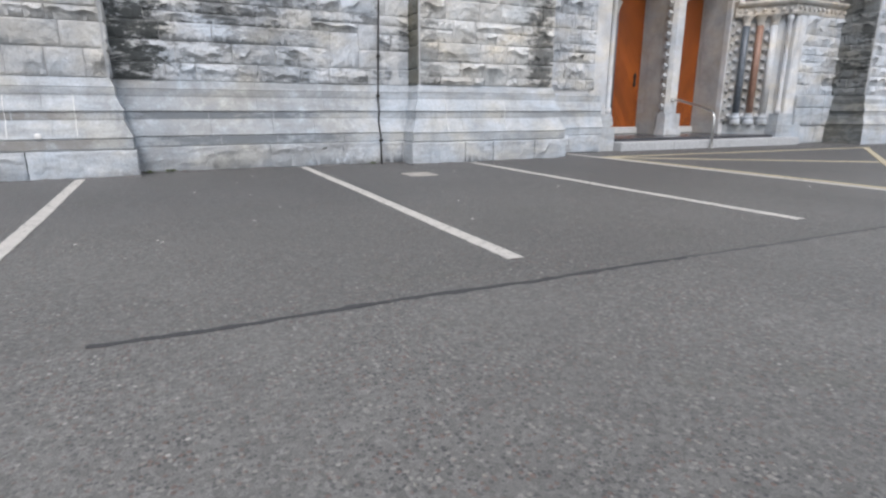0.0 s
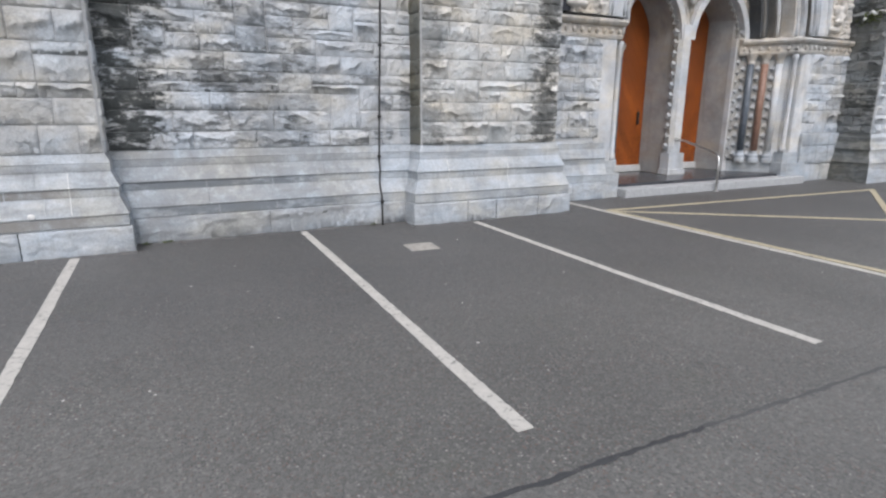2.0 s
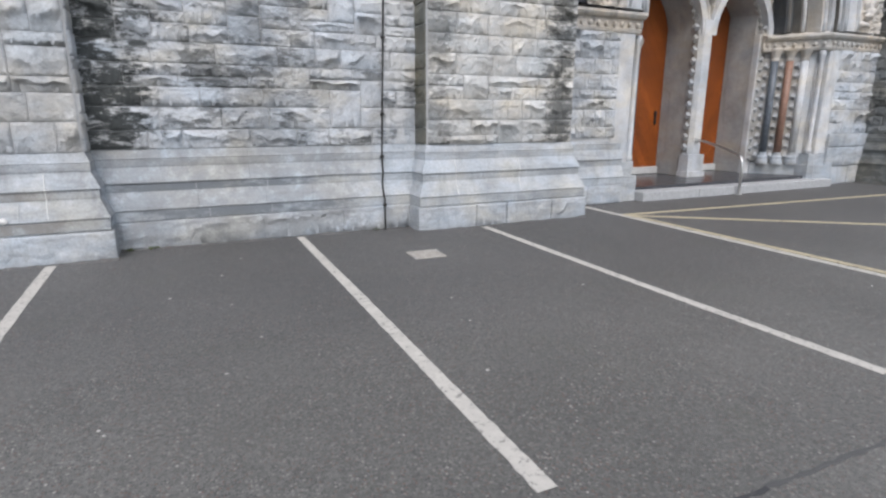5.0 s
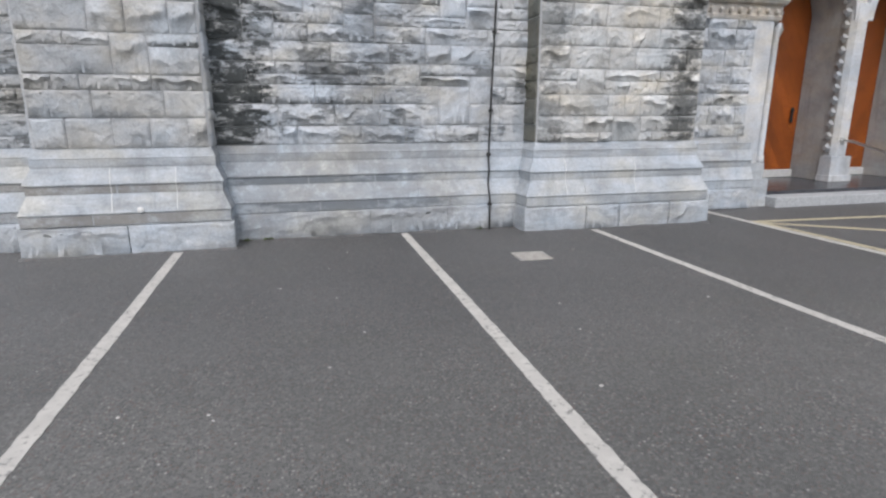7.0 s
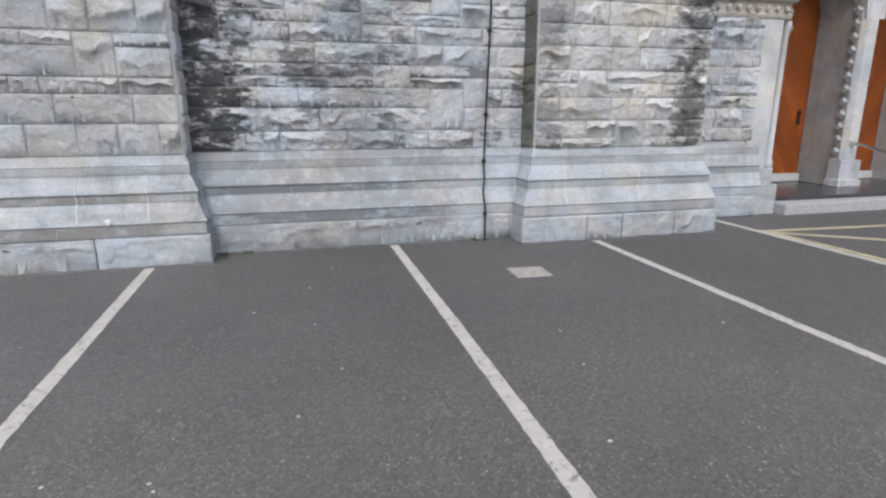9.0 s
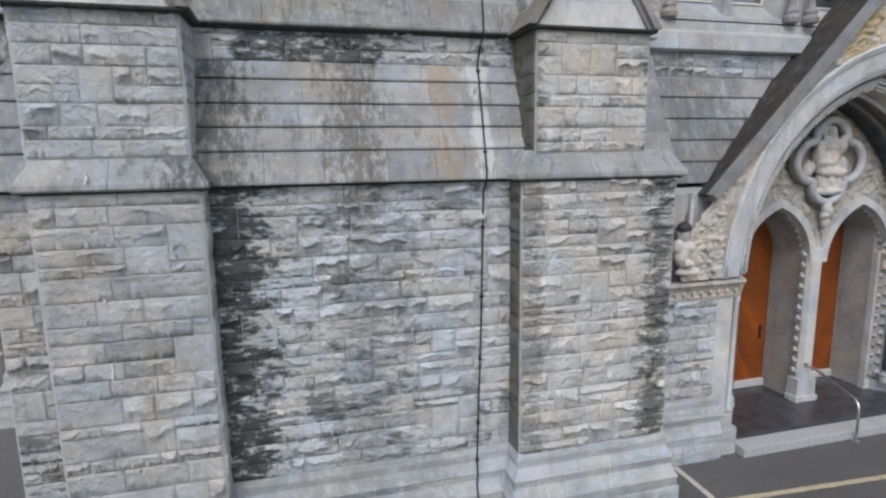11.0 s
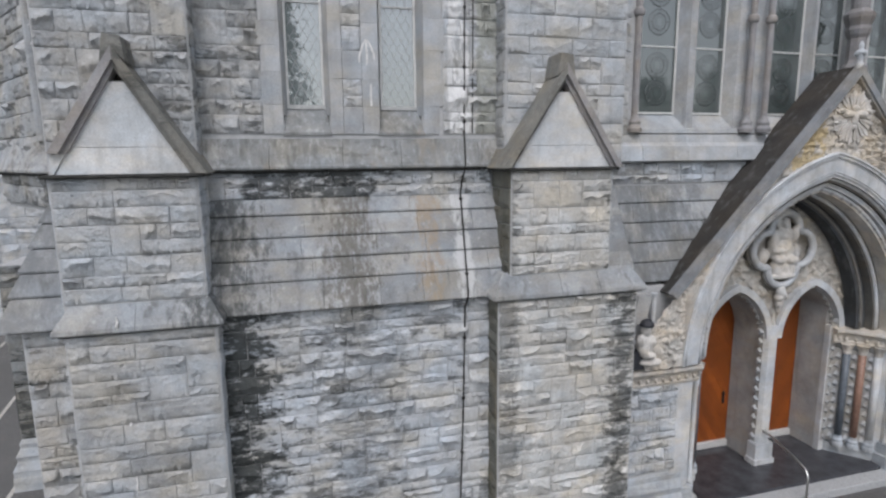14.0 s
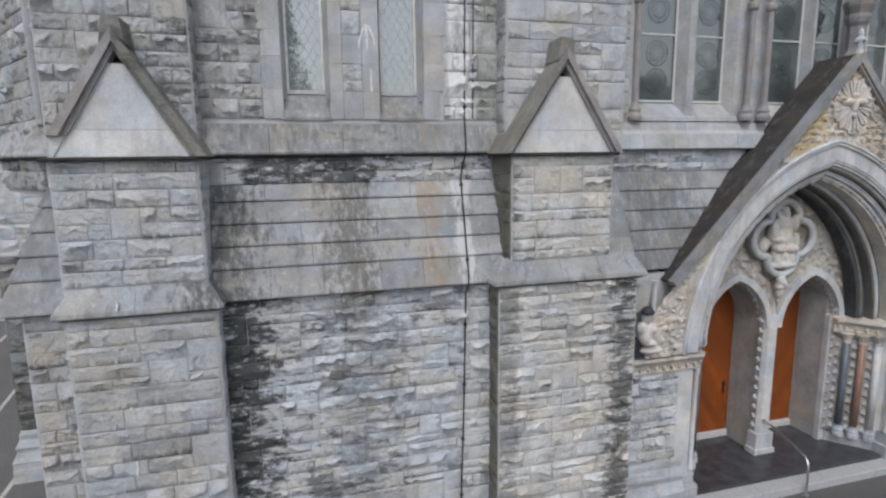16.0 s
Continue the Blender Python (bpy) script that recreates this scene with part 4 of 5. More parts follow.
def lancet(a, b, number):
    w = thing(f"window_{number}", "tall leaded lancet window with pale obscured glass", "window", "structure")
    cy = UP + 0.17
    # chamfered sill and splayed sides
    part("sill", prism_bm([(cy + 0.02, SILL), (UP - 0.036, 6.60), (UP - 0.036, 6.565), (UP + 0.16, 6.565), (cy + 0.02, SILL - 0.02)], "x", a - 0.02, b + 0.02), string_stone, w)
    for s, x in ((1, a), (-1, b)):
        part("reveal", prism_bm([(x, UP - 0.028), (x + s * 0.045, cy + 0.02), (x, cy + 0.02)], "z", SILL - 0.1, 9.9), window_stone, w)
        part("frame_bar", box_bm(min(x + s * 0.045, x + s * 0.075), max(x + s * 0.045, x + s * 0.075), cy - 0.01, cy + 0.02, SILL, 9.9), frame_white, w)
    part("frame_bar", box_bm(a + 0.04, b - 0.04, cy - 0.015, cy + 0.02, SILL - 0.02, SILL + 0.03), lead, w)
    part("saddle_bar", box_bm(a + 0.05, b - 0.05, cy - 0.012, cy + 0.006, 8.18, 8.20), lead, w)
    part("pane", box_bm(a + 0.05, b - 0.05, cy + 0.008, cy + 0.016, SILL, 9.9), lancet_glass, w, "pale obscured leaded glass")
    # diamond leading
    bm = bmesh.new()
    wdt, step = b - a - 0.14, 0.19
    x0 = a + 0.07
    rise = 1.75
    k = -int(wdt * rise / step) - 1
    while SILL + k * step < 9.8:
        for s in (1, -1):
            lo, hi = SILL + k * step, SILL + k * step + wdt * rise
            ta, tb = max(0.0, (SILL - lo) / (hi - lo)), min(1.0, (9.8 - lo) / (hi - lo))
            if ta < tb:
                xa, xb = (x0 + wdt * ta, x0 + wdt * tb) if s > 0 else (x0 + wdt * (1 - ta), x0 + wdt * (1 - tb))
                add_tube(bm, [(xa, cy + 0.006, lo + (hi - lo) * ta), (xb, cy + 0.006, lo + (hi - lo) * tb)], 0.0026, 4)
        k += 1
    part("leading", bm, lead, w)
    return w


lancet(*LANCETS[0], 1)
lancet(*LANCETS[1], 2)

# ---- bay between the towers, behind the portal ----
BAY = 8.45
bay_wall = core("wall_bay", "grey limestone bay wall set back between the towers", [
    (5.1, 14.2, 9.75, 16.0, 0.0, 6.1), (5.22, 7.5, BAY + E_, 9.0, 4.2, 6.05), (11.4, 13.8, BAY + E_, 9.0, 4.2, 6.05), (7.5, 11.4, 8.95, 9.75, 4.3, 6.1), (5.1, 13.9, 8.95, 16.0, 6.1, TOP), (5.1, 5.98, BAY + E_, 8.95, 6.1, TOP)])
masonry(bay_wall, (5.12, BAY, 5.82), (1, 0), 3.4, 0.34, rock_grey, 201, 0.12, 0.18, 0.2, 0.5)
masonry(bay_wall, (5.12, BAY, 6.60), (1, 0), 0.72, TOP - 6.6, rock_head, 202, 0.17, 0.30, 0.25, 0.5, swell=0.028)
bay_slope = thing("weathering", "sloping courses of smooth blue-grey ashlar beside the portal roof", "weathering", "structure")
for k in range(5):
    a, b = k / 5, (k + 1) / 5
    za, zb, oa, ob = 4.25 + 1.57 * a, 4.25 + 1.57 * b, 0.42 - 0.42 * a, 0.42 - 0.42 * b
    sweep_blocks(bay_slope, [(5.15, BAY), (9.52 - 3.28 * (7.62 - zb) / 3.5 + 0.15, BAY)], [(ob - 0.02, zb + 0.01), (ob + 0.003, zb), (oa + 0.022, za + 0.035), (oa + 0.02, za + 0.014), (oa - 0.03, za + 0.01)], ashlar, 210 + k, "ashlar_block", (0.7, 1.2), gap=0.004)
bay_band = thing("string_course", "moulded pale limestone sill course under the great window", "string course", "structure")
sweep_blocks(bay_band, [(5.12, BAY), (13.8, BAY)], [(-0.02, 6.62), (0.03, 6.60), (0.05, 6.48), (0.12, 6.42), (0.13, 6.36), (0.15, 6.24), (0.16, 6.19), (0.12, 6.17), (0.02, 6.165)], window_stone, 221, "string_block", (0.8, 1.4))
sweep_blocks(bay_band, [(5.85, BAY), (13.2, BAY)], [(-0.30, 6.97), (-0.28, 6.96), (-0.06, 6.72), (0.0, 6.69), (0.02, 6.63)], window_stone, 222, "sill_block", (0.9, 1.5))

great = thing("window_3", "great traceried window with dark stained glass in round medallions", "window", "structure")
GY = 8.72
LIGHTS = [(6.17, 6.89), (7.20, 7.84), (8.72, 9.47), (9.62, 10.35), (10.85, 11.5), (11.7, 12.35)]
edges = [5.84] + [x for l in LIGHTS for x in l] + [12.7]
for a, b in zip(edges[0::2], edges[1::2]):
    # chamfered mullion between two lights
    m = min(0.09, (b - a) / 3)
    part("mullion", prism_bm([(a, GY + 0.05), (a, GY - 0.03), (a + m, BAY + 0.06), (b - m, BAY + 0.06), (b, GY - 0.03), (b, GY + 0.05)], "z", 6.70, TOP), window_stone, great)
for a, b in LIGHTS:
    pane = part("pane", box_bm(a - 0.01, b + 0.01, GY, GY + 0.012, 6.94, TOP), bay_glass, great, "dark stained glass")
    for k, za in enumerate((6.955, 8.02, 9.2)):
        part("glazing_bar", box_bm(a, b, GY - 0.025, GY, za, za + (0.03 if k == 0 else 0.022)), frame_white, pane)
    for s, x in ((1, a), (-1, b)):
        part("glazing_bar", box_bm(min(x, x + s * 0.03), max(x, x + s * 0.03), GY - 0.02, GY, 6.95, TOP), frame_white, pane)
    c = (a + b) / 2
    for zc in (7.30, 7.74, 8.42, 8.86):
        bm = bmesh.new()
        part("roundel", prism_bm([(c + 0.215 * math.cos(t * math.tau / 24), zc + 0.215 * math.sin(t * math.tau / 24)) for t in range(24)], "y", GY - 0.004, GY - 0.0005), roundel_glass, pane, "dark painted glass roundel")
        for rad in (0.20, 0.13):
            add_tube(bm, [(c + rad * math.cos(t * math.tau / 20), GY - 0.005, zc + rad * math.sin(t * math.tau / 20)) for t in range(21)], 0.0045, 5)
        for t in range(8):
            q = t * math.tau / 8
            add_tube(bm, [(c + 0.13 * math.cos(q), GY - 0.003, zc + 0.13 * math.sin(q)), (c + 0.20 * math.cos(q), GY - 0.003, zc + 0.20 * math.sin(q))], 0.004, 4)
        part("centre_pane", box_bm(c - 0.045, c + 0.045, GY - 0.007, GY - 0.001, zc - 0.055, zc + 0.055), bay_glass, pane, "small paler centre pane")
        part("medallion_leading", bm, lead_dark, pane)
COL = [(0.115, 6.64), (0.125, 6.70), (0.09, 6.76), (0.10, 6.80), (0.07, 6.86), (0.052, 6.92), (0.052, 8.40), (0.082, 8.43), (0.088, 8.47), (0.082, 8.51), (0.052, 8.54), (0.052, TOP)]
for x, y in ((8.08, 8.38), (8.42, 8.36), (5.95, 8.42)):
    part("shaft", lathe_bm(x, y, COL, 14), shaft_stone, great, smooth=False)
part("great_shaft", lathe_bm(10.15, 8.25, [(0.22, 6.7), (0.22, 7.55), (0.18, 7.62), (0.20, 7.68), (0.20, 7.74), (0.155, 7.80), (0.14, 7.86), (0.14, 8.22), (0.175, 8.28), (0.195, 8.36), (0.18, 8.42), (0.23, 8.55), (0.235, 8.62), (0.14, 8.7), (0.14, TOP)], 8), shaft_stone, great, "octagonal grey stone shaft with moulded rings")

# ---- portal ----
PX, PY = 9.41, 7.88
SPRING = 2.87
pier_l = core("wall_portal", "pale rock-faced limestone pier of the portal", [(5.22, 6.92, PY + E_, 9.8, 0.0, 2.60), (5.22, 6.85, PY + 0.12, 9.8, 2.60, 4.2)], "pier")
pier_r = core("wall_portal", "grey rock-faced limestone pier of the portal", [(12.0, 13.2, PY + E_, 9.8, 0.0, 2.60), (12.0, 13.2, PY + 0.12, 9.8, 2.60, 4.2)], "pier")
masonry(pier_l, (5.22, PY, 1.0), (1, 0), 1.42, 1.56, rock_grey, 231, 0.17, 0.27, 0.22, 0.45)
masonry(pier_r, (11.95, PY, 1.0), (1, 0), 1.25, 1.56, rock_grey, 232, 0.17, 0.27, 0.25, 0.5)
masonry(pier_r, (11.95, PY - 0.06, 0.0), (1, 0), 1.25, 1.0, dressed, 233, 0.3, 0.4, 0.5, 0.8, swell=0.012)
portal = thing("portal", "gabled gothic portal of cream and grey carved limestone with twin door arches", "portal", "structure")


def jamb(side):
    """One splayed side: smooth outer jamb with a moulded foot, then stepped shafts and toothed strips inwards."""
    X = lambda d: PX + side * (d + (0.01 if side < 0 else -0.15))
    pr = lambda pts, z0, z1: prism_bm([(X(d), y) for d, y in pts], "z", z0, z1)
    z = 0.62
    while z < 2.5:
        h = min(0.42, 2.56 - z)
        part("jamb_stone", pr([(2.85, PY - 0.024), (2.49, PY - 0.024), (2.455, PY + 0.01), (2.455, PY + 0.20), (2.85, PY + 0.20)], z + 0.001, z + h - 0.001), arch_stone, portal)
        z += h
    part("jamb_foot", pr([(2.90, PY - 0.10), (2.31, PY - 0.10), (2.25, PY - 0.02), (2.25, PY + 0.22), (2.90, PY + 0.22)], 0.0, 0.40), dressed, portal)
    part("jamb_foot", pr([(2.87, PY - 0.05), (2.37, PY - 0.05), (2.31, PY + 0.02), (2.31, PY + 0.22), (2.87, PY + 0.22)], 0.40, 0.62), dressed, portal)
    part("arris_shaft", lathe_bm(X(2.345), PY + 0.075, [(0.062, 0.62), (0.062, 0.70), (0.042, 0.74), (0.042, 2.41), (0.06, 2.45), (0.06, 2.53)], 14), arch_stone, portal, "slender pale shaft", True)
    part("splay_wall", pr([(2.36, PY + 0.2), (1.80, 8.76), (1.80, 9.7), (2.6, 9.7), (2.6, PY + 0.2)], 0.0, 2.60), arch_stone, portal)
    part("splay_foot", pr([(2.33, PY + 0.16), (1.74, 8.70), (1.74, 8.86), (2.36, PY + 0.34)], 0.16, 0.40), dressed, portal)
    for k in range(3):
        f = (k + 1.05) / 3
        d, y = 2.33 - 0.56 * f, PY + 0.215 + 0.56 * f
        part("tooth_channel", pr([(d - 0.075, y + 0.05), (d + 0.06, y - 0.075), (d + 0.085, y - 0.05), (d - 0.05, y + 0.075)], 0.46, 2.42), reveal_stone, portal, "hollow behind carved teeth")
    part("tooth_channel", pr([(1.80, 8.729), (1.64, 8.729), (1.64, 8.74), (1.80, 8.74)], 0.42, SPRING + 0.1), reveal_stone, portal, "hollow behind carved teeth")
    mats = (arch_stone, red_granite, blue_granite)
    for k, mat in enumerate(mats):
        f = (k + 0.55) / 3
        d, y = 2.30 - 0.56 * f, PY + 0.2 + 0.52 * f
        sh = part("shaft", lathe_bm(X(d), y, [(0.066, 0.62), (0.066, 2.40)], 14), mat, portal, ("grey stone shaft", "red marble shaft", "dark blue marble shaft")[k], True)
        part("shaft_base", lathe_bm(X(d), y, [(0.105, 0.40), (0.105, 0.46), (0.09, 0.50), (0.098, 0.54), (0.07, 0.58), (0.07, 0.63)], 14), dressed, sh)
        part("capital", lathe_bm(X(d), y, [(0.062, 2.35), (0.075, 2.38), (0.065, 2.41), (0.085, 2.47), (0.12, 2.55)], 12), cream, sh, "carved leaf capital")
        f2 = (k + 1.05) / 3
        d2, y2 = 2.33 - 0.56 * f2, PY + 0.2 + 0.56 * f2
        zz = 0.56
        while zz < 2.35:
            bm = bmesh.new()
            bmesh.ops.create_cone(bm, cap_ends=True, segments=4, radius1=0.075, radius2=0.05, depth=0.05, matrix=Matrix.Translation((X(d2), y2 - 0.025, zz)) @ Matrix.Rotation(radians(90), 4, "X"))
            part("tooth", bm, string_stone, portal)
            zz += 0.19
    part("inner_jamb", pr([(1.82, 8.74), (1.61, 8.74), (1.61, 8.86), (1.82, 8.86)], 0.16, SPRING), arch_stone, portal)
    part("inner_reveal", pr([(1.62, 8.86), (1.50 if side < 0 else 1.60, 9.46), (1.84, 9.46), (1.84, 8.86)], 0.2, 4.0), reveal_stone, portal)
    zz = 0.5
    while zz < 3.0:
        bm = bmesh.new()
        bmesh.ops.create_cone(bm, cap_ends=True, segments=4, radius1=0.075, radius2=0.05, depth=0.05, matrix=Matrix.Translation((X(1.71), 8.715, zz)) @ Matrix.Rotation(radians(90), 4, "X"))
        part("tooth", bm, string_stone, portal)
        zz += 0.19


jamb(-1)
jamb(1)


def impost(path, seed):
    """The carved band at the springing: a projecting slab over a row of leaf knobs."""
    sweep_blocks(portal, path, [(-0.12, 2.885), (0.02, 2.84), (0.10, 2.83), (0.115, 2.79), (0.09, 2.75), (0.06, 2.735)], cream, seed, "impost_slab", (0.5, 0.8), gap=0.003)
    sweep_blocks(portal, path, [(0.03, 2.733), (0.03, 2.61), (0.05, 2.59), (0.04, 2.55), (0.01, 2.525)], cream, seed + 1, "impost_frieze", (0.5, 0.8), gap=0.003)
    pts = [Vector((x, y, 2.65)) for x, y in path]
    for a, b in zip(pts, pts[1:]):
        n = max(1, int((b - a).length / 0.14))
        d = (b - a).normalized()
        o = Vector((d.y, -d.x, 0))
        for k in range(n):
            c = a + (b - a) * ((k + 0.5) / n) + o * 0.06
            bm = bmesh.new()
            bmesh.ops.create_icosphere(bm, subdivisions=2, radius=1.0, matrix=Matrix.Translation(c) @ Matrix.Diagonal((0.030, 0.030, 0.042, 1)))
            for v in bm.verts:
                v.co += (v.co - c) * 0.35 * noise.noise(v.co * 30)
            part("leaf_knob", bm, cream, portal)


impost([(5.5, PY), (PX - 2.43, PY), (PX - 2.37, PY + 0.12), (PX - 1.87, 8.66), (PX - 1.69, 8.70)], 241)
impost([(PX + 1.50, 8.70), (PX + 1.66, 8.66), (PX + 2.15, PY + 0.12), (PX + 2.21, PY), (13.2, PY)], 243)

# arch orders, each deeper than the one round it
ORDERS = [(2.80, 3.44, 7.74), (2.72, 3.35, 7.775), (2.50, 3.10, 7.80), (2.42, 3.01, 7.87), (2.35, 2.93, 7.94), (2.28, 2.85, 8.02), (2.12, 2.76, 8.30), (1.95, 2.68, 8.46), (1.74, 2.58, 8.62)]
# Dark inner orders carry painted-in recess shade along with their soot.
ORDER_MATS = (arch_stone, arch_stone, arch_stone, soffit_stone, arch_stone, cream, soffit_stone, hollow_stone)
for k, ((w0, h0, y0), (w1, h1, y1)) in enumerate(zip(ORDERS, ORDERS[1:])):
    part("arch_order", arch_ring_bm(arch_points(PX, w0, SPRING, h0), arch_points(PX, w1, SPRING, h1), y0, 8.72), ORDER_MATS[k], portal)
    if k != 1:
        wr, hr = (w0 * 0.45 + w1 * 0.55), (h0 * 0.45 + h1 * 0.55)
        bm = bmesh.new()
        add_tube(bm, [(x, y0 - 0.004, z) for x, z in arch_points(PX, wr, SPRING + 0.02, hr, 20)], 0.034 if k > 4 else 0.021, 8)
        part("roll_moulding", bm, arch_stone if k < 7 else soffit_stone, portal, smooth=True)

for x, z in arch_points(PX, 2.20, SPRING, 2.80, 15):
    bm = bmesh.new()
    bmesh.ops.create_icosphere(bm, subdivisions=1, radius=1.0, matrix=Matrix.Translation((x, 8.01, z)) @ Matrix.Diagonal((0.045, 0.03, 0.045, 1)))
    part("arch_boss", bm, shaft_stone, portal)

# gable front with carved foliage, and its copings
GC = 9.62                    # the gable stands a little off the arch's middle
GZ, GX = 7.62, 3.28          # apex height, half width at the eaves
EAVE = 4.12


def gable_front():
    outer = arch_points(PX, 2.78, SPRING, 3.42, 30)
    bm = bmesh.new()
    nu, rows = 110, []
    for i in range(-nu, nu + 1):
        x = PX + i / nu * 3.5
        top = GZ - 0.16 - abs(x - GC) * (GZ - EAVE) / GX
        d = abs(x - PX)
        if d < 2.78:
            rad = (2.78 ** 2 + 3.42 ** 2) / (2 * 2.78)
            c = rad - 2.78
            low = SPRING + math.sqrt(max(0.0, rad * rad - (d + c) ** 2))
        else:
            low = SPRING
        top = max(top, low + 0.002)
        col = []
        m = 34
        for j in range(m + 1):
            z = low + (top - low) * j / m
            p = Vector((x * 8.5, 0, z * 8.5))
            n = noise.noise(p) + 0.6 * noise.noise(p * 2.3)
            y = 7.80 - 0.07 * abs(n) ** 0.7 + 0.03 * min(0.0, n)
            col.append(bm.verts.new((x, y, z)))
        rows.append(col)
    for c0, c1 in zip(rows, rows[1:]):
        for j in range(len(c0) - 1):
            bm.faces.new((c0[j], c1[j], c1[j + 1], c0[j + 1]))
    return bm


part("carved_spandrel", gable_front(), spandrel_stone, portal, "cream stone spandrel carved with foliage")
for s in (-1, 1):
    slant = Vector((-s * GX, 0, GZ - EAVE)).normalized()
    nrm = Vector((s * (GZ - EAVE), 0, GX)).normalized()
    foot, head = Vector((GC + s * GX, 0, EAVE)), Vector((GC, 0, GZ))
    for name, t0, t1, ya, yb, mat in (("coping_fillet", -0.064, 0.045, 7.66, 7.80, roof_edge_stone), ("coping", -0.092, -0.060, 7.70, 8.5, cream), ("roof_slope", -0.018, 0.035, 7.80, BAY + 0.01, roof_stone)):
        bm = bmesh.new()
        ring = []
        for p, cut in ((foot - slant * 0.05, False), (head, True)):
            for t in (t0, t1):
                q = p + nrm * t
                if cut:
                    q = q + slant * ((GC - q.x) / slant.x)
                ring.append(q)
        v = [[bm.verts.new((q.x, y, q.z)) for q in ring] for y in (ya, yb)]
        bm.faces.new([v[0][i] for i in (0, 1, 3, 2)]), bm.faces.new([v[1][i] for i in (0, 1, 3, 2)])
        for i, j in ((0, 1), (1, 3), (3, 2), (2, 0)):
            bm.faces.new((v[0][i], v[0][j], v[1][j], v[1][i]))
        part(name, bm, mat, portal)

part("finial", lathe_bm(GC, 7.73, [(0.055, GZ - 0.02), (0.06, GZ + 0.06), (0.04, GZ + 0.12), (0.055, GZ + 0.20), (0.065, GZ + 0.26), (0.035, GZ + 0.32), (0.04, GZ + 0.38), (0.015, GZ + 0.44)], 8), arch_stone, portal, "weathered pale stone finial")
for q in range(4):
    bm = bmesh.new()
    c = Vector((GC + 0.065 * math.cos(q * math.pi / 2), 7.73 + 0.065 * math.sin(q * math.pi / 2), GZ + 0.25))
    bmesh.ops.create_icosphere(bm, subdivisions=2, radius=1.0, matrix=Matrix.Translation(c) @ Matrix.Diagonal((0.038, 0.038, 0.045, 1)))
    for v in bm.verts:
        v.co += (v.co - c) * 0.5 * noise.noise(v.co * 25)
    part("finial_leaf", bm, arch_stone, portal)

# rayed medallion high in the gable
bm = bmesh.new()
cz = 6.86
for t in range(26):
    q = t * math.tau / 26
    r1 = 0.34 + 0.07 * (t % 2)
    add_prism(bm, [(GC + 0.10 * math.cos(q - 0.05), cz + 0.10 * math.sin(q - 0.05)), (GC + r1 * math.cos(q - 0.07), cz + r1 * math.sin(q - 0.07)), (GC + (r1 + 0.05) * math.cos(q), cz + (r1 + 0.05) * math.sin(q)), (GC + r1 * math.cos(q + 0.07), cz + r1 * math.sin(q + 0.07)), (GC + 0.10 * math.cos(q + 0.05), cz + 0.10 * math.sin(q + 0.05))], "y", 7.712 + 0.012 * (t % 2), 7.743)
part("medallion_disc", prism_bm([(GC + 0.40 * math.cos(t * math.tau / 32), cz + 0.40 * math.sin(t * math.tau / 32)) for t in range(32)], "y", 7.742, 7.80), statue_stone, portal, "pale cream stone disc")
part("ray_medallion", bm, statue_stone, portal, "cream stone medallion of carved rays")
bm = bmesh.new()
for sx, sz, px, pz in ((0.06, 0.14, 0, 0.0), (0.15, 0.06, -0.14, 0.05), (0.15, 0.06, 0.14, 0.05), (0.045, 0.045, 0.0, -0.16), (0.06, 0.06, 0, 0.14), (0.07, 0.04, -0.26, 0.10), (0.07, 0.04, 0.26, 0.10)):
    bmesh.ops.create_icosphere(bm, subdivisions=2, radius=1.0, matrix=Matrix.Translation((GC + px, 7.72, cz + pz)) @ Matrix.Diagonal((sx, 0.06, sz, 1)))
part("medallion_relief", bm, statue_stone, portal)

# tympanum: two door arches under a quatrefoil
TY = 8.70
DOORS = ((PX - 0.89, 0.70), (PX + 0.89, 0.70))


def tympanum():
    """The pierced slab between the inner order and the two door heads."""
    bm = bmesh.new()
    nu, m = 100, 26
    w = 1.90
    rad = (w * w + 2.66 ** 2) / (2 * w)
    cc = rad - w
    cols = []
    for i in range(-nu, nu + 1):
        x = PX + i / nu * (w - 0.001)
        top = SPRING + math.sqrt(max(0.0, rad * rad - (abs(x - PX) + cc) ** 2))
        low = SPRING - 0.3
        for dx, hw in DOORS:
            e = abs(x - dx)
            if e < hw + 0.13:
                hh = hw + 0.13
                r2 = (hh * hh + 1.11 ** 2) / (2 * hh)
                low = SPRING - 0.08 + math.sqrt(max(0.0, r2 * r2 - (e + r2 - hh) ** 2))
        low = min(low, top - 0.002)
        col = []
        for j in range(m + 1):
            z = low + (top - low) * j / m
            n = noise.noise(Vector((x * 10, 3, z * 10))) + 0.5 * noise.noise(Vector((x * 24, 5, z * 24)))
            deep = min([math.hypot(x - PX, z - 4.52) - 0.36] + [math.hypot(x - PX - 0.36 * math.cos(q), z - 4.52 - 0.36 * math.sin(q)) - 0.31 for q in (0, math.pi / 2, math.pi, -math.pi / 2)])
            n = n if deep > 0 else 0.3 * n - 0.6 * min(1.0, -deep / 0.05)
            col.append((bm.verts.new((x, TY + 0.07 - 0.09 * (max(-0.2, n) if deep > 0 else n), z)), bm.verts.new((x, TY + 0.3, z))))
        cols.append(col)
    for c0, c1 in zip(cols, cols[1:]):
        for j in range(m):
            for k in (0, 1):
                bm.faces.new((c0[j][k], c1[j][k], c1[j + 1][k], c0[j + 1][k]))
    return bm


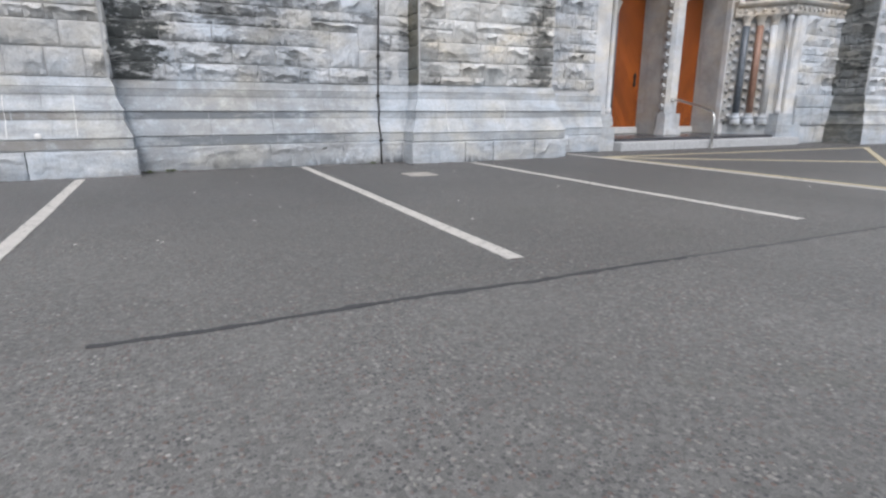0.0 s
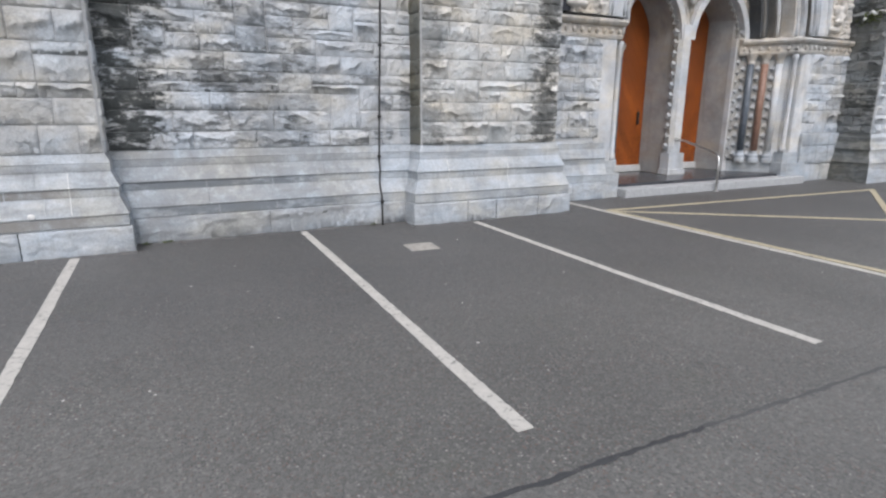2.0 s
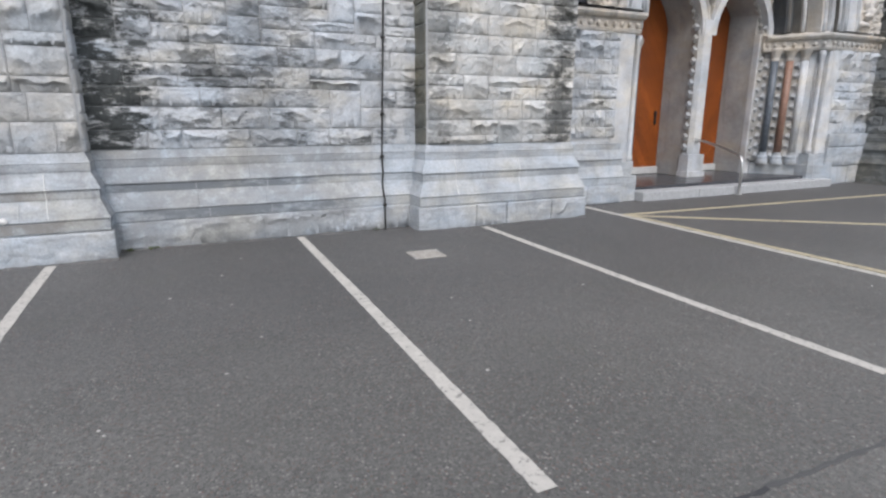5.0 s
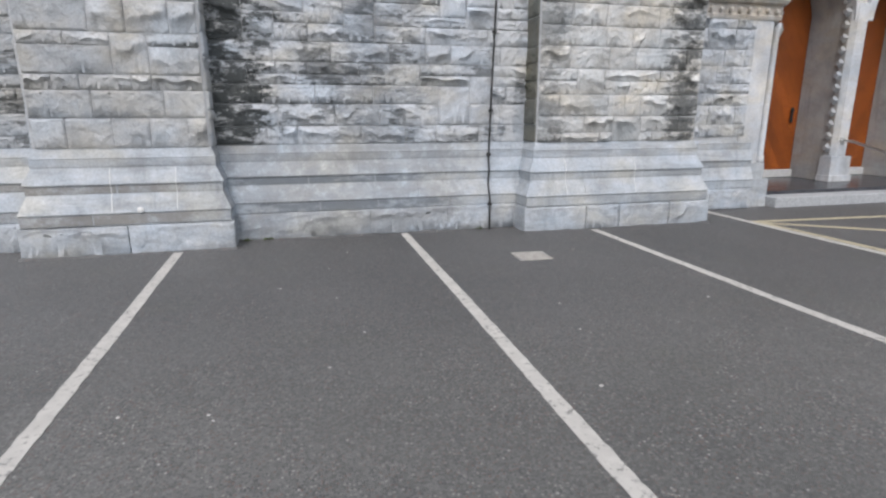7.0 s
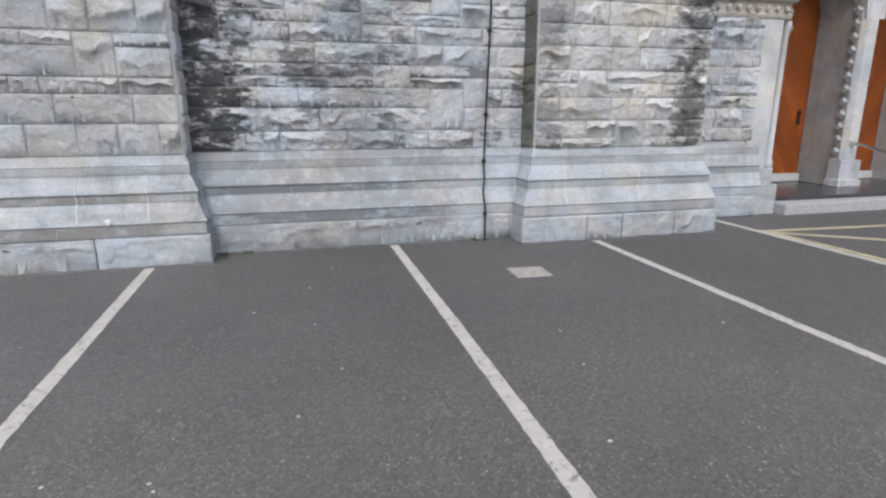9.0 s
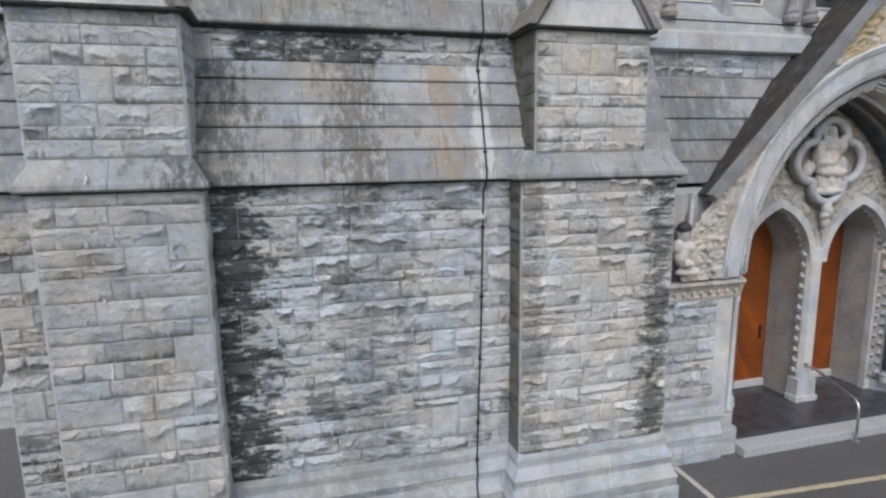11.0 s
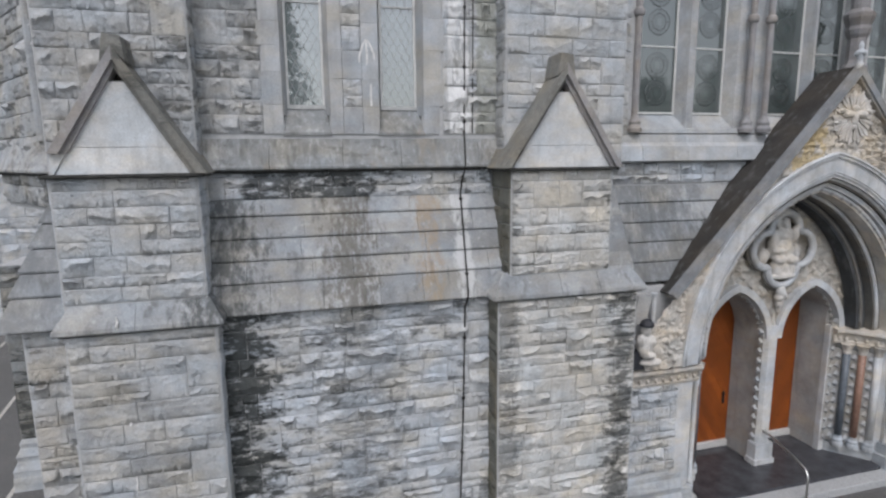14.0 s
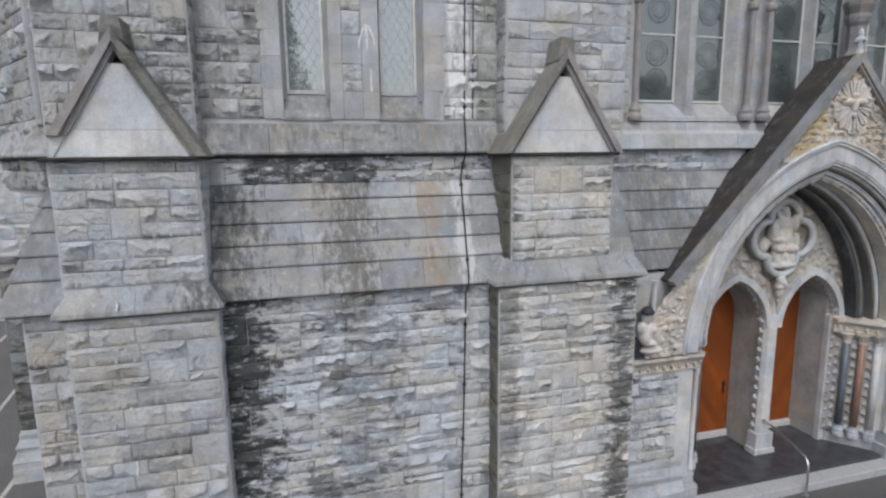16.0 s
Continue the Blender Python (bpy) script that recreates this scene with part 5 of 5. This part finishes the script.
part("tympanum_slab", tympanum(), cream, portal, "cream carved tympanum")
for dx, hw in DOORS:
    part("door_arch", arch_ring_bm(arch_points(dx, hw + 0.14, SPRING - 0.1, 1.13, 18), arch_points(dx, hw + 0.01, SPRING - 0.1, 0.99, 18), TY - 0.03, TY + 0.12), arch_stone, portal)
    part("door_arch_reveal", arch_ring_bm(arch_points(dx, hw + 0.1, SPRING - 0.1, 1.09, 18), arch_points(dx, hw - 0.01, SPRING - 0.1, 0.97, 18), TY + 0.12, 9.46), reveal_stone, portal)
    for k, (x, z) in enumerate(arch_points(dx, hw, SPRING - 0.1, 0.97, 9)[10:-1]):
        bm = bmesh.new()
        bmesh.ops.create_icosphere(bm, subdivisions=1, radius=0.05, matrix=Matrix.Translation((x, TY + 0.14, z)))
        part("tooth", bm, reveal_stone, portal)

# quatrefoil ring
bm = bmesh.new()
qz, lobe = 4.52, 0.36
pts = []
for k in range(4):
    a0 = k * math.pi / 2
    cx, czz = PX + lobe * math.cos(a0), qz + lobe * math.sin(a0)
    for t in range(-8, 9):
        q = a0 + t / 8 * radians(97)
        pts.append((cx + 0.33 * math.cos(q), TY - 0.02, czz + 0.33 * math.sin(q)))
pts.append(pts[0])
add_tube(bm, [(x, TY - 0.05, z) for x, y, z in pts], 0.068, 10)
part("quatrefoil", bm, arch_stone, portal, smooth=True)
# Dark outer tube puts the shade round the quatrefoil into colour.
bm = bmesh.new()
add_tube(bm, [(PX + (x - PX) * 1.13, TY + 0.0, qz + (z - qz) * 1.13) for x, y, z in pts], 0.034, 8)
part("quatrefoil_outer", bm, soffit_stone, portal, smooth=True)

# mullion pillar between the doors
MX = (PX - 0.19, PX + 0.10)
part("pillar_foot", prism_bm([(MX[0] - 0.09, TY - 0.10), (MX[1] + 0.09, TY - 0.10), (MX[1] + 0.09, TY + 0.15), (MX[0] - 0.09, TY + 0.15)], "z", 0.2, 0.30), arch_stone, portal)
part("pillar_foot", prism_bm([(MX[0] - 0.06, TY - 0.07), (MX[1] + 0.06, TY - 0.07), (MX[1] + 0.06, TY + 0.15), (MX[0] - 0.06, TY + 0.15)], "z", 0.30, 0.62), arch_stone, portal)
z = 0.62
while z < 3.0:
    part("pillar_stone", prism_bm([(MX[0], TY + 0.02), (MX[0] + 0.05, TY - 0.05), (MX[1] - 0.05, TY - 0.05), (MX[1], TY + 0.02), (MX[1], TY + 0.14), (MX[0], TY + 0.14)], "z", z + 0.002, min(z + 0.6, 3.02)), arch_stone, portal)
    z += 0.6
part("tooth_channel", box_bm(MX[0] - 0.012, MX[0] - 0.001, TY + 0.03, TY + 0.138, 0.66, 3.1), reveal_stone, portal, "hollow behind carved teeth")
part("pillar_reveal", prism_bm([(MX[0] - 0.01, TY + 0.14), (MX[1] + 0.01, TY + 0.14), (MX[1] + 0.06, 9.46), (MX[0] - 0.02, 9.46)], "z", 0.2, 4.0), reveal_stone, portal)
zz = 0.75
while zz < 3.1:
    bm = bmesh.new()
    bmesh.ops.create_cone(bm, cap_ends=True, segments=4, radius1=0.08, radius2=0.05, depth=0.05, matrix=Matrix.Translation((MX[0] - 0.035, TY + 0.09, zz)) @ Matrix.Rotation(radians(-90), 4, "Y"))
    part("tooth", bm, string_stone, portal)
    zz += 0.195

# doors
def clip(poly, f):
    """Keeps the side of a polygon where f is positive."""
    res = []
    for p, q in zip(poly, poly[1:] + poly[:1]):
        a, b = f(p), f(q)
        if a >= 0:
            res.append(p)
        if (a < 0) != (b < 0):
            t = a / (a - b)
            res.append((p[0] + (q[0] - p[0]) * t, p[1] + (q[1] - p[1]) * t))
    return res


def diagonal_boards(x0, x1, z0, z1, wide, lean):
    """Boards that run up at a steep slant across a rectangle, with fine joints."""
    rect = [(x0, z0), (x1, z0), (x1, z1), (x0, z1)]
    g = lambda p: (p[0] - x0) * 0.85 + lean * (p[1] - z0) * 0.52
    lo, hi = min(map(g, rect)), max(map(g, rect))
    c = lo
    while c < hi:
        poly = clip(clip(rect, lambda p: g(p) - c - 0.001), lambda p: c + wide - 0.001 - g(p))
        if len(poly) > 2:
            yield poly
        c += wide


HANDLE_X = (9.05, 9.90)
for number, (dx, hw) in enumerate(DOORS):
    d = thing(f"door_{number + 1}", "tall orange varnished oak church door with diagonal boards", "door", "structure")
    y0 = 9.47
    for board in diagonal_boards(dx - 0.76, dx + 0.76, 0.34, 4.1, 0.15, -1 if number else 1):
        part("board", prism_bm(board, "y", y0, y0 + 0.05), wood, d)
    part("threshold", box_bm(dx - 0.74, dx + 0.74, y0 - 0.06, y0 + 0.06, 0.2, 0.335, bevel=0.008), threshold_mat, d, "pale painted threshold")
    part("door_handle", lathe_bm(HANDLE_X[number], y0 - 0.035, [(0.014, 1.16), (0.028, 1.20), (0.02, 1.26), (0.02, 1.33), (0.032, 1.38), (0.014, 1.43)], 10), iron, d)

# porch floor and step
tagged(new("porch_floor", mesh_of("porch_floor", box_bm(6.9, 12.0, 7.92, 9.9, 0.0, 0.195), slate)), "dark damp slate porch floor", "floor", "", "structure")
step = thing("porch_step", "pale grey granite step along the porch", "step", "structure")
x = 7.12
k = 0
while x < 11.9:
    w = min((1.25, 1.5, 1.1, 1.35)[k % 4], 11.95 - x)
    part("step_stone", box_bm(x + 0.003, x + w - 0.003, 7.62, 7.918, -0.02, 0.145, bevel=0.012), step_stone, step)
    x += w
    k += 1

rail = thing("handrail", "bent tubular stainless steel handrail by the portal step", "handrail")
bend = [(9.34, 8.66, 0.885), (9.33, 8.45, 0.875), (9.29, 7.92, 0.75), (9.275, 7.66, 0.67), (9.25, 7.585, 0.62), (9.24, 7.555, 0.55), (9.235, 7.545, 0.45), (9.23, 7.54, 0.0)]
part("tube", tube_bm(bend, 0.022, 12), steel, rail, smooth=True)
part("wall_flange", lathe_bm(9.34, 8.655, [(0.05, 0.86), (0.05, 0.93)], 12), steel, rail)
part("floor_flange", lathe_bm(9.23, 7.54, [(0.055, 0.001), (0.055, 0.012)], 14), steel, rail)


# ---- carved figures, plain shapes ----
def figure(name, label, blobs, mat, seed, size=0.03):
    """One plain mesh: rounded masses fused by a voxel remesh."""
    bm = bmesh.new()
    for x, y, z, sx, sy, sz in blobs:
        bmesh.ops.create_icosphere(bm, subdivisions=3, radius=1.0, matrix=Matrix.Translation((x, y, z)) @ Matrix.Diagonal((sx, sy, sz, 1)))
    for v in bm.verts:
        folds = noise.noise(Vector((v.co.x * 22, v.co.y * 9, v.co.z * 7 + seed)))
        v.co += Vector((0.4, -1, 0)) * 0.04 * folds
    ob = new(name, mesh_of(name, bm, mat))
    fuse = ob.modifiers.new("fuse", "REMESH")
    fuse.mode, fuse.voxel_size, fuse.use_smooth_shade = "VOXEL", size, True
    return tagged(ob, label, "statue")


SEATED = [(0, 0.0, 0.02, 0.15, 0.11, 0.24), (0, -0.02, 0.26, 0.14, 0.09, 0.11), (0, -0.05, 0.45, 0.055, 0.065, 0.08), (0, -0.01, 0.44, 0.09, 0.04, 0.11), (-0.15, -0.04, 0.12, 0.05, 0.07, 0.17), (-0.10, -0.09, 0.0, 0.09, 0.05, 0.045), (0.17, -0.05, 0.24, 0.045, 0.06, 0.14), (0.20, -0.07, 0.38, 0.035, 0.04, 0.06), (-0.08, -0.09, -0.14, 0.075, 0.10, 0.07), (0.10, -0.09, -0.15, 0.08, 0.10, 0.07), (-0.09, -0.06, -0.28, 0.06, 0.08, 0.16), (0.02, -0.05, -0.30, 0.05, 0.07, 0.16), (0.11, -0.06, -0.29, 0.06, 0.08, 0.16), (0.01, -0.04, -0.42, 0.20, 0.11, 0.06), (-0.25, 0.02, -0.10, 0.06, 0.05, 0.14), (0.25, 0.02, -0.06, 0.05, 0.05, 0.14)]
figure("tympanum_statue", "cream carved stone relief of a seated draped figure", [(PX + 1.45 * x, 8.71 + 1.1 * y, 4.50 + 1.15 * z, 1.75 * sx, 1.2 * sy, 1.25 * sz) for x, y, z, sx, sy, sz in SEATED], statue_stone, 3, 0.016)
figure("corbel_carving", "cream carved stone leaf corbel between the door arches", [(PX, 8.62, 3.72, 0.10, 0.10, 0.12), (PX, 8.64, 3.52, 0.07, 0.08, 0.14), (PX - 0.05, 8.62, 3.60, 0.07, 0.08, 0.06), (PX + 0.05, 8.62, 3.62, 0.07, 0.08, 0.06)], statue_stone, 9, 0.015)
BUST = [(5.91, 7.80, 3.27, 0.13, 0.11, 0.20), (5.82, 7.77, 3.38, 0.085, 0.08, 0.10), (6.00, 7.77, 3.36, 0.075, 0.08, 0.10), (5.90, 7.76, 3.56, 0.07, 0.075, 0.10), (5.97, 7.72, 3.14, 0.10, 0.06, 0.05), (6.02, 7.80, 3.00, 0.20, 0.11, 0.07), (5.88, 7.73, 3.22, 0.06, 0.06, 0.13)]
figure("label_stop_statue", "carved pale stone bust with a dark stained head on the impost", BUST, statue_stone, 5, 0.015)
figure("label_stop_statue", "carved pale stone bust on the far end of the impost", [(12.40 - (x - 5.97), y, z, sx, sy, sz) for x, y, z, sx, sy, sz in BUST], statue_stone, 6, 0.015)
hood = thing("niche_canopy", "small carved stone canopy over the bust", "canopy", "structure")
part("canopy_cap", lathe_bm(5.90, 7.76, [(0.06, 3.60), (0.11, 3.625), (0.11, 3.66), (0.075, 3.71), (0.02, 3.74)], 12), dark_stone, hood)
part("side_shaft", lathe_bm(6.08, 7.86, [(0.05, 3.62), (0.035, 3.66), (0.035, 4.05), (0.06, 4.12)], 10), arch_stone, hood)
part("side_block", prism_bm([(5.66, 3.60), (5.92, 3.72), (6.00, 4.10), (5.76, 4.10)], "y", 7.80, 7.98), reveal_stone, hood)
part("corbel", prism_bm([(5.72, 2.89), (5.90, 2.89), (5.94, 3.16), (5.74, 3.20)], "y", 7.80, 7.98), dark_stone, hood)

# ---- next tower beyond the portal ----
FAR_Y = 7.2
far_buttress = core("wall_far_tower", "pale rock-faced limestone buttress of the second tower", [(13.2 + E_, 15.7, FAR_Y + E_, 16.0, 0.0, TOP)], "tower")
masonry(far_buttress, (13.2, FAR_Y, 1.0), (1, 0), 2.0, 4.0, rock_grey, 251, 0.14, 0.24, 0.25, 0.6)
# This return's shade is put into its stone colour.
masonry(far_buttress, (13.2, 8.4, 1.0), (0, -1), 1.2, 4.0, rock_shade_algae, 252, 0.14, 0.24, 0.25, 0.5)
# Run 0, the return, takes the plinth stone with shade in its colour.
for run, mat in ((0, dressed_shade_algae), (1, dressed)):
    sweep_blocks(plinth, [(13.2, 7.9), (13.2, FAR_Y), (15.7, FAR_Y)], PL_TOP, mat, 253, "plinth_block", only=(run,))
for run, mat in ((0, dressed_shade_algae), (1, dressed)):
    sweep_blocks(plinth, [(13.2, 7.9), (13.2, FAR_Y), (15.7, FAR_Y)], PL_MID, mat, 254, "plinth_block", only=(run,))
for run, mat in ((0, dressed_shade_algae), (1, dressed)):
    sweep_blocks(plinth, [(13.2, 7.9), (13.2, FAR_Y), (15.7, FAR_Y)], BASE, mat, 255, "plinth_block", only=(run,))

far_drip = thing("string_course", "dark undercut string course on the second tower", "string course", "structure")
sweep_blocks(far_drip, [(13.2, 8.0), (13.2, FAR_Y), (15.7, FAR_Y)], [(0.0, 3.42), (0.07, 3.34), (0.075, 3.31), (0.06, 3.295), (0.01, 3.30)], string_stone, 256, "string_block", (0.6, 1.0))
wall_plant = thing("wall_plant", "small green plant with white blossom rooted in the wall", "plant")
rp = random.Random(12)
leaves, blossom = bmesh.new(), bmesh.new()
for _ in range(150):
    c = Vector((13.12 + rp.uniform(-0.10, 0.02), 7.52 + rp.gauss(0, 0.13), 3.24 + rp.gauss(0, 0.07)))
    u = Vector((rp.gauss(0, 1), rp.gauss(0, 1), rp.gauss(0, 0.7))).normalized() * rp.uniform(0.02, 0.045)
    w = u.cross(Vector((rp.gauss(0, 1), rp.gauss(0, 1), rp.gauss(0, 1)))).normalized() * rp.uniform(0.01, 0.02)
    leaves.faces.new([leaves.verts.new(c + e) for e in (-u, w, u, -w)])
for y, z in ((7.59, 3.23), (7.44, 3.32), (7.41, 3.30), (7.47, 3.35)):
    bmesh.ops.create_icosphere(blossom, subdivisions=1, radius=0.032, matrix=Matrix.Translation((13.03, y, z)))
part("leaves", leaves, moss, wall_plant)
part("blossom", blossom, frame_white, wall_plant, "white blossom")

# ---- nave buttress seen past the tower ----
core("wall_nave", "dark grey rock-faced limestone nave wall beyond the tower", [(-2.9, -2.42 + E_, 13.4, 16.0, 0.0, TOP)])
nave_buttress = core("wall_buttress", "dark rock-faced limestone nave buttress on a pale plinth", [(-4.66, -2.40, 12.2, 13.4, 0.0, 4.4)], "buttress")
masonry(nave_buttress, (-4.66, 12.2, 1.0), (1, 0), 2.2, 3.4, rock_shade_algae, 261, 0.2, 0.32, 0.3, 0.6)
masonry(nave_buttress, (-4.66, 13.4, 1.0), (0, -1), 1.2, 3.4, rock_shade_algae, 262, 0.2, 0.32, 0.3, 0.6)
sweep_blocks(plinth, [(-4.66, 13.4), (-4.66, 12.2), (-2.5, 12.2)], PL_TOP, dressed, 263, "plinth_block")
sweep_blocks(plinth, [(-4.66, 13.4), (-4.66, 12.2), (-2.5, 12.2)], PL_MID, dressed, 264, "plinth_block")
sweep_blocks(plinth, [(-4.66, 13.4), (-4.66, 12.2), (-2.5, 12.2)], BASE, dressed, 265, "plinth_footing")

# ---- small things on the ground and walls ----
cover = thing("inspection_cover", "pale square concrete inspection cover set in asphalt", "cover")
a = radians(-3)
cm = Matrix.Translation((2.62, 5.89, 0)) @ Matrix.Rotation(a, 4, "Z") @ Matrix.Diagonal((0.84, 0.84, 1, 1))
bm = box_bm(-0.17, 0.17, -0.155, 0.155, -0.02, 0.008, bevel=0.004)
bm.transform(cm)
part("slab", bm, cover_mat, cover)
bm = bmesh.new()
for b in ((-0.19, -0.172, -0.175, 0.175), (0.172, 0.19, -0.175, 0.175), (-0.172, 0.172, 0.157, 0.175), (-0.172, 0.172, -0.175, -0.157)):
    add_box(bm, *b, -0.02, 0.006)
bm.transform(cm)
part("frame", bm, reveal_stone, cover)

tagged(new("tar_seam", mesh_of("tar_seam", strip_bm(((-0.06, 2.155), (0.4, 2.14), (0.9, 2.155), (1.45, 2.13), (2.4, 2.135)), 0.026, 0.003, 77, 0.008), tar)), "dark bitumen joint across the asphalt", "seam", "", "structure")
tagged(new("tar_seam", mesh_of("tar_seam", strip_bm(((2.4, 2.135), (3.2, 2.12), (6.5, 2.13)), 0.022, 0.003, 78, 0.008), faded_tar)), "dark bitumen joint across the asphalt", "seam", "", "structure")

r = random.Random(8)
for x, y in [(r.uniform(-0.4, 5.5), r.uniform(2.6, 6.6)) for _ in range(9)] + [(6.272, 4.596), (1.929, 3.405), (0.646, 3.94), (0.877, 4.384), (0.754, 5.086), (3.121, 6.031), (2.18, 4.1)]:
    bm = bmesh.new()
    bmesh.ops.create_icosphere(bm, subdivisions=1, radius=r.uniform(0.006, 0.012))
    for v in bm.verts:
        v.co = Vector((v.co.x * r.uniform(0.8, 1.5), v.co.y, v.co.z * 0.4 + 0.004))
    bm.transform(Matrix.Translation((x, y, 0)))
    tagged(new("pale_chip", mesh_of("pale_chip", bm, litter_mat)), "small pale stone chip lying on asphalt", "stone chip", "loose pale chips")

# lightning conductor down the tower
conductor = thing("lightning_conductor", "thin dark conductor cable clipped down the pale stained wall", "cable")
run = [(2.92, UP - 0.03, TOP), (2.89, UP - 0.03, 6.62), (2.88, UP - 0.13, 6.22), (2.87, UP - 0.14, 6.12), (2.86, UP - 0.05, 6.0), (2.83, UP - 0.04, 5.80), (2.79, WALL - 0.15, 4.52), (2.78, WALL - 0.15, 4.42), (2.775, WALL - 0.055, 4.30), (2.74, WALL - 0.06, 2.8), (2.70, WALL - 0.06, 1.6), (2.68, WALL - 0.06, 1.02), (2.67, WALL - 0.085, 0.93), (2.665, WALL - 0.09, 0.80), (2.655, WALL - 0.15, 0.68), (2.65, WALL - 0.13, 0.58), (2.65, WALL - 0.14, 0.5), (2.645, WALL - 0.22, 0.37), (2.64, WALL - 0.235, 0.2), (2.64, WALL - 0.24, 0.0)]
part("cable", tube_bm(run, 0.0105, 8), iron, conductor, smooth=True)
# Thin dark tube stands in for a shadow gap in the wall, not a cable.
part("second_strand", tube_bm([(3.03, UP - 0.03, TOP), (3.015, UP - 0.032, 7.6), (3.005, UP - 0.03, 6.60)], 0.008, 8), iron, conductor, smooth=True)
for k, z in enumerate((9.0, 8.2, 7.45, 6.75, 5.72, 4.75, 3.86, 3.0, 2.2, 1.35, 0.86, 0.3)):
    for p, q in zip(run, run[1:]):
        if p[2] >= z >= q[2]:
            t = (p[2] - z) / max(p[2] - q[2], 1e-6)
            x, y = p[0] + (q[0] - p[0]) * t, p[1] + (q[1] - p[1]) * t
            part("clip", box_bm(x - 0.022, x + 0.022, y - 0.014, y + 0.02, z - 0.016, z + 0.016, bevel=0.004), iron, conductor)
            break

# lime runs on the buttress face
for x, z, length, y in ((-1.27, 2.50, 0.20, FRONT - 0.035), (-1.27, 3.32, 0.04, FRONT - 0.03), (-1.28, 4.47, 0.14, FRONT - 0.10)):
    bm = tube_bm([(x, y, z + length), (x + 0.006, y - 0.003, z + length * 0.6), (x - 0.004, y - 0.004, z + length * 0.25), (x + 0.002, y, z)], [0.008, 0.013, 0.015, 0.006], 8)
    tagged(new("lime_run", mesh_of("lime_run", bm, lime)), "white lime run-off dried on the buttress stones", "stain", "lime runs", "structure")

rw = random.Random(21)
for x, y in ((0.16, WALL - 0.235), (2.52, WALL - 0.24), (-0.05, WALL - 0.23)):
    bm = bmesh.new()
    for _ in range(26):
        c = Vector((x + rw.gauss(0, 0.025), y + rw.gauss(0, 0.008), rw.uniform(0.012, 0.035)))
        u = Vector((rw.gauss(0, 1), rw.gauss(0, 0.6), rw.gauss(0, 0.7))).normalized() * rw.uniform(0.008, 0.018)
        w = u.cross(Vector((rw.gauss(0, 1), rw.gauss(0, 1), rw.gauss(0, 1)))).normalized() * 0.006
        bm.faces.new([bm.verts.new(c + e) for e in (-u, w, u, -w)])
    tagged(new("weed", mesh_of("weed", bm, moss)), "tiny green weed at the foot of the plinth", "plant", "weeds at the wall")

# far transept closing the view past the tower
transept = core("wall_transept", "dark grey limestone transept wall far behind the tower", [(-16.0, -2.44, 25.0, 30.0, 0.0, 15.0), (-2.40, 16.0, 16.0, 30.0, 0.0, 12.0)])
masonry(transept, (-12.0, 25.0, 0.0), (1, 0), 5.6, 12.0, rock_grey, 301, 0.35, 0.6, 0.6, 1.3)


# ---- trees across the car park, mirrored in the lancets ----
def tree(x, y, height, spread, seed, dense=900):
    r = random.Random(seed)
    t = thing("tree", "dark green broadleaf tree at the edge of the car park", "tree", "", "trees across the car park")
    t.location = (x, y, 0)
    bm = bmesh.new()
    add_tube(bm, [(0, 0, 0), (0.1, 0, height * 0.3), (0.0, 0.15, height * 0.62), (0.05, 0.1, height * 0.9)], [0.28, 0.22, 0.14, 0.04], 10)
    for k in range(11):
        a, z = r.uniform(0, math.tau), height * r.uniform(0.3, 0.75)
        d = Vector((math.cos(a), math.sin(a), r.uniform(0.3, 0.8)))
        add_tube(bm, [Vector((0.04, 0.05, z)), Vector((0, 0, z)) + d * spread * 0.4, Vector((0, 0, z)) + d * spread * 0.75], [0.09, 0.05, 0.02], 6)
    part("trunk", bm, bark, t)
    bm = bmesh.new()
    for k in range(dense):
        a, q = r.uniform(0, math.tau), r.random()
        z = height * (0.28 + 0.74 * q)
        rad = spread * (1.15 - 0.85 * q ** 1.6) * math.sqrt(r.random()) * (0.75 + 0.35 * noise.noise(Vector((math.cos(a) * 2, math.sin(a) * 2, z * 0.5 + seed))))
        c = Vector((math.cos(a) * rad, math.sin(a) * rad, z))
        for _ in range(5):
            o = c + Vector((r.gauss(0, 0.25), r.gauss(0, 0.25), r.gauss(0, 0.2)))
            u = Vector((r.gauss(0, 1), r.gauss(0, 1), r.gauss(0, 0.6))).normalized() * r.uniform(0.10, 0.22)
            w = u.cross(Vector((r.gauss(0, 1), r.gauss(0, 1), r.gauss(0, 1)))).normalized() * r.uniform(0.06, 0.12)
            bm.faces.new([bm.verts.new(o + e) for e in (-u, w, u, -w)])
    tagged(part("crown", bm, leaf_mat, t), "", "", "", "stuff")
    return t


tree(0.2, -22.0, 15.5, 2.8, 1, 900)
tree(-9.0, -26.0, 13.0, 4.0, 2)
tree(36.0, -33.0, 13.5, 6.0, 3, 1100)
tree(43.0, -31.0, 14.5, 5.5, 4, 1100)
tree(52.0, -33.0, 21.0, 6.0, 5, 1600)
tree(62.0, -35.0, 15.0, 6.0, 6, 1100)
tree(18.0, -34.0, 10.0, 5.0, 7)
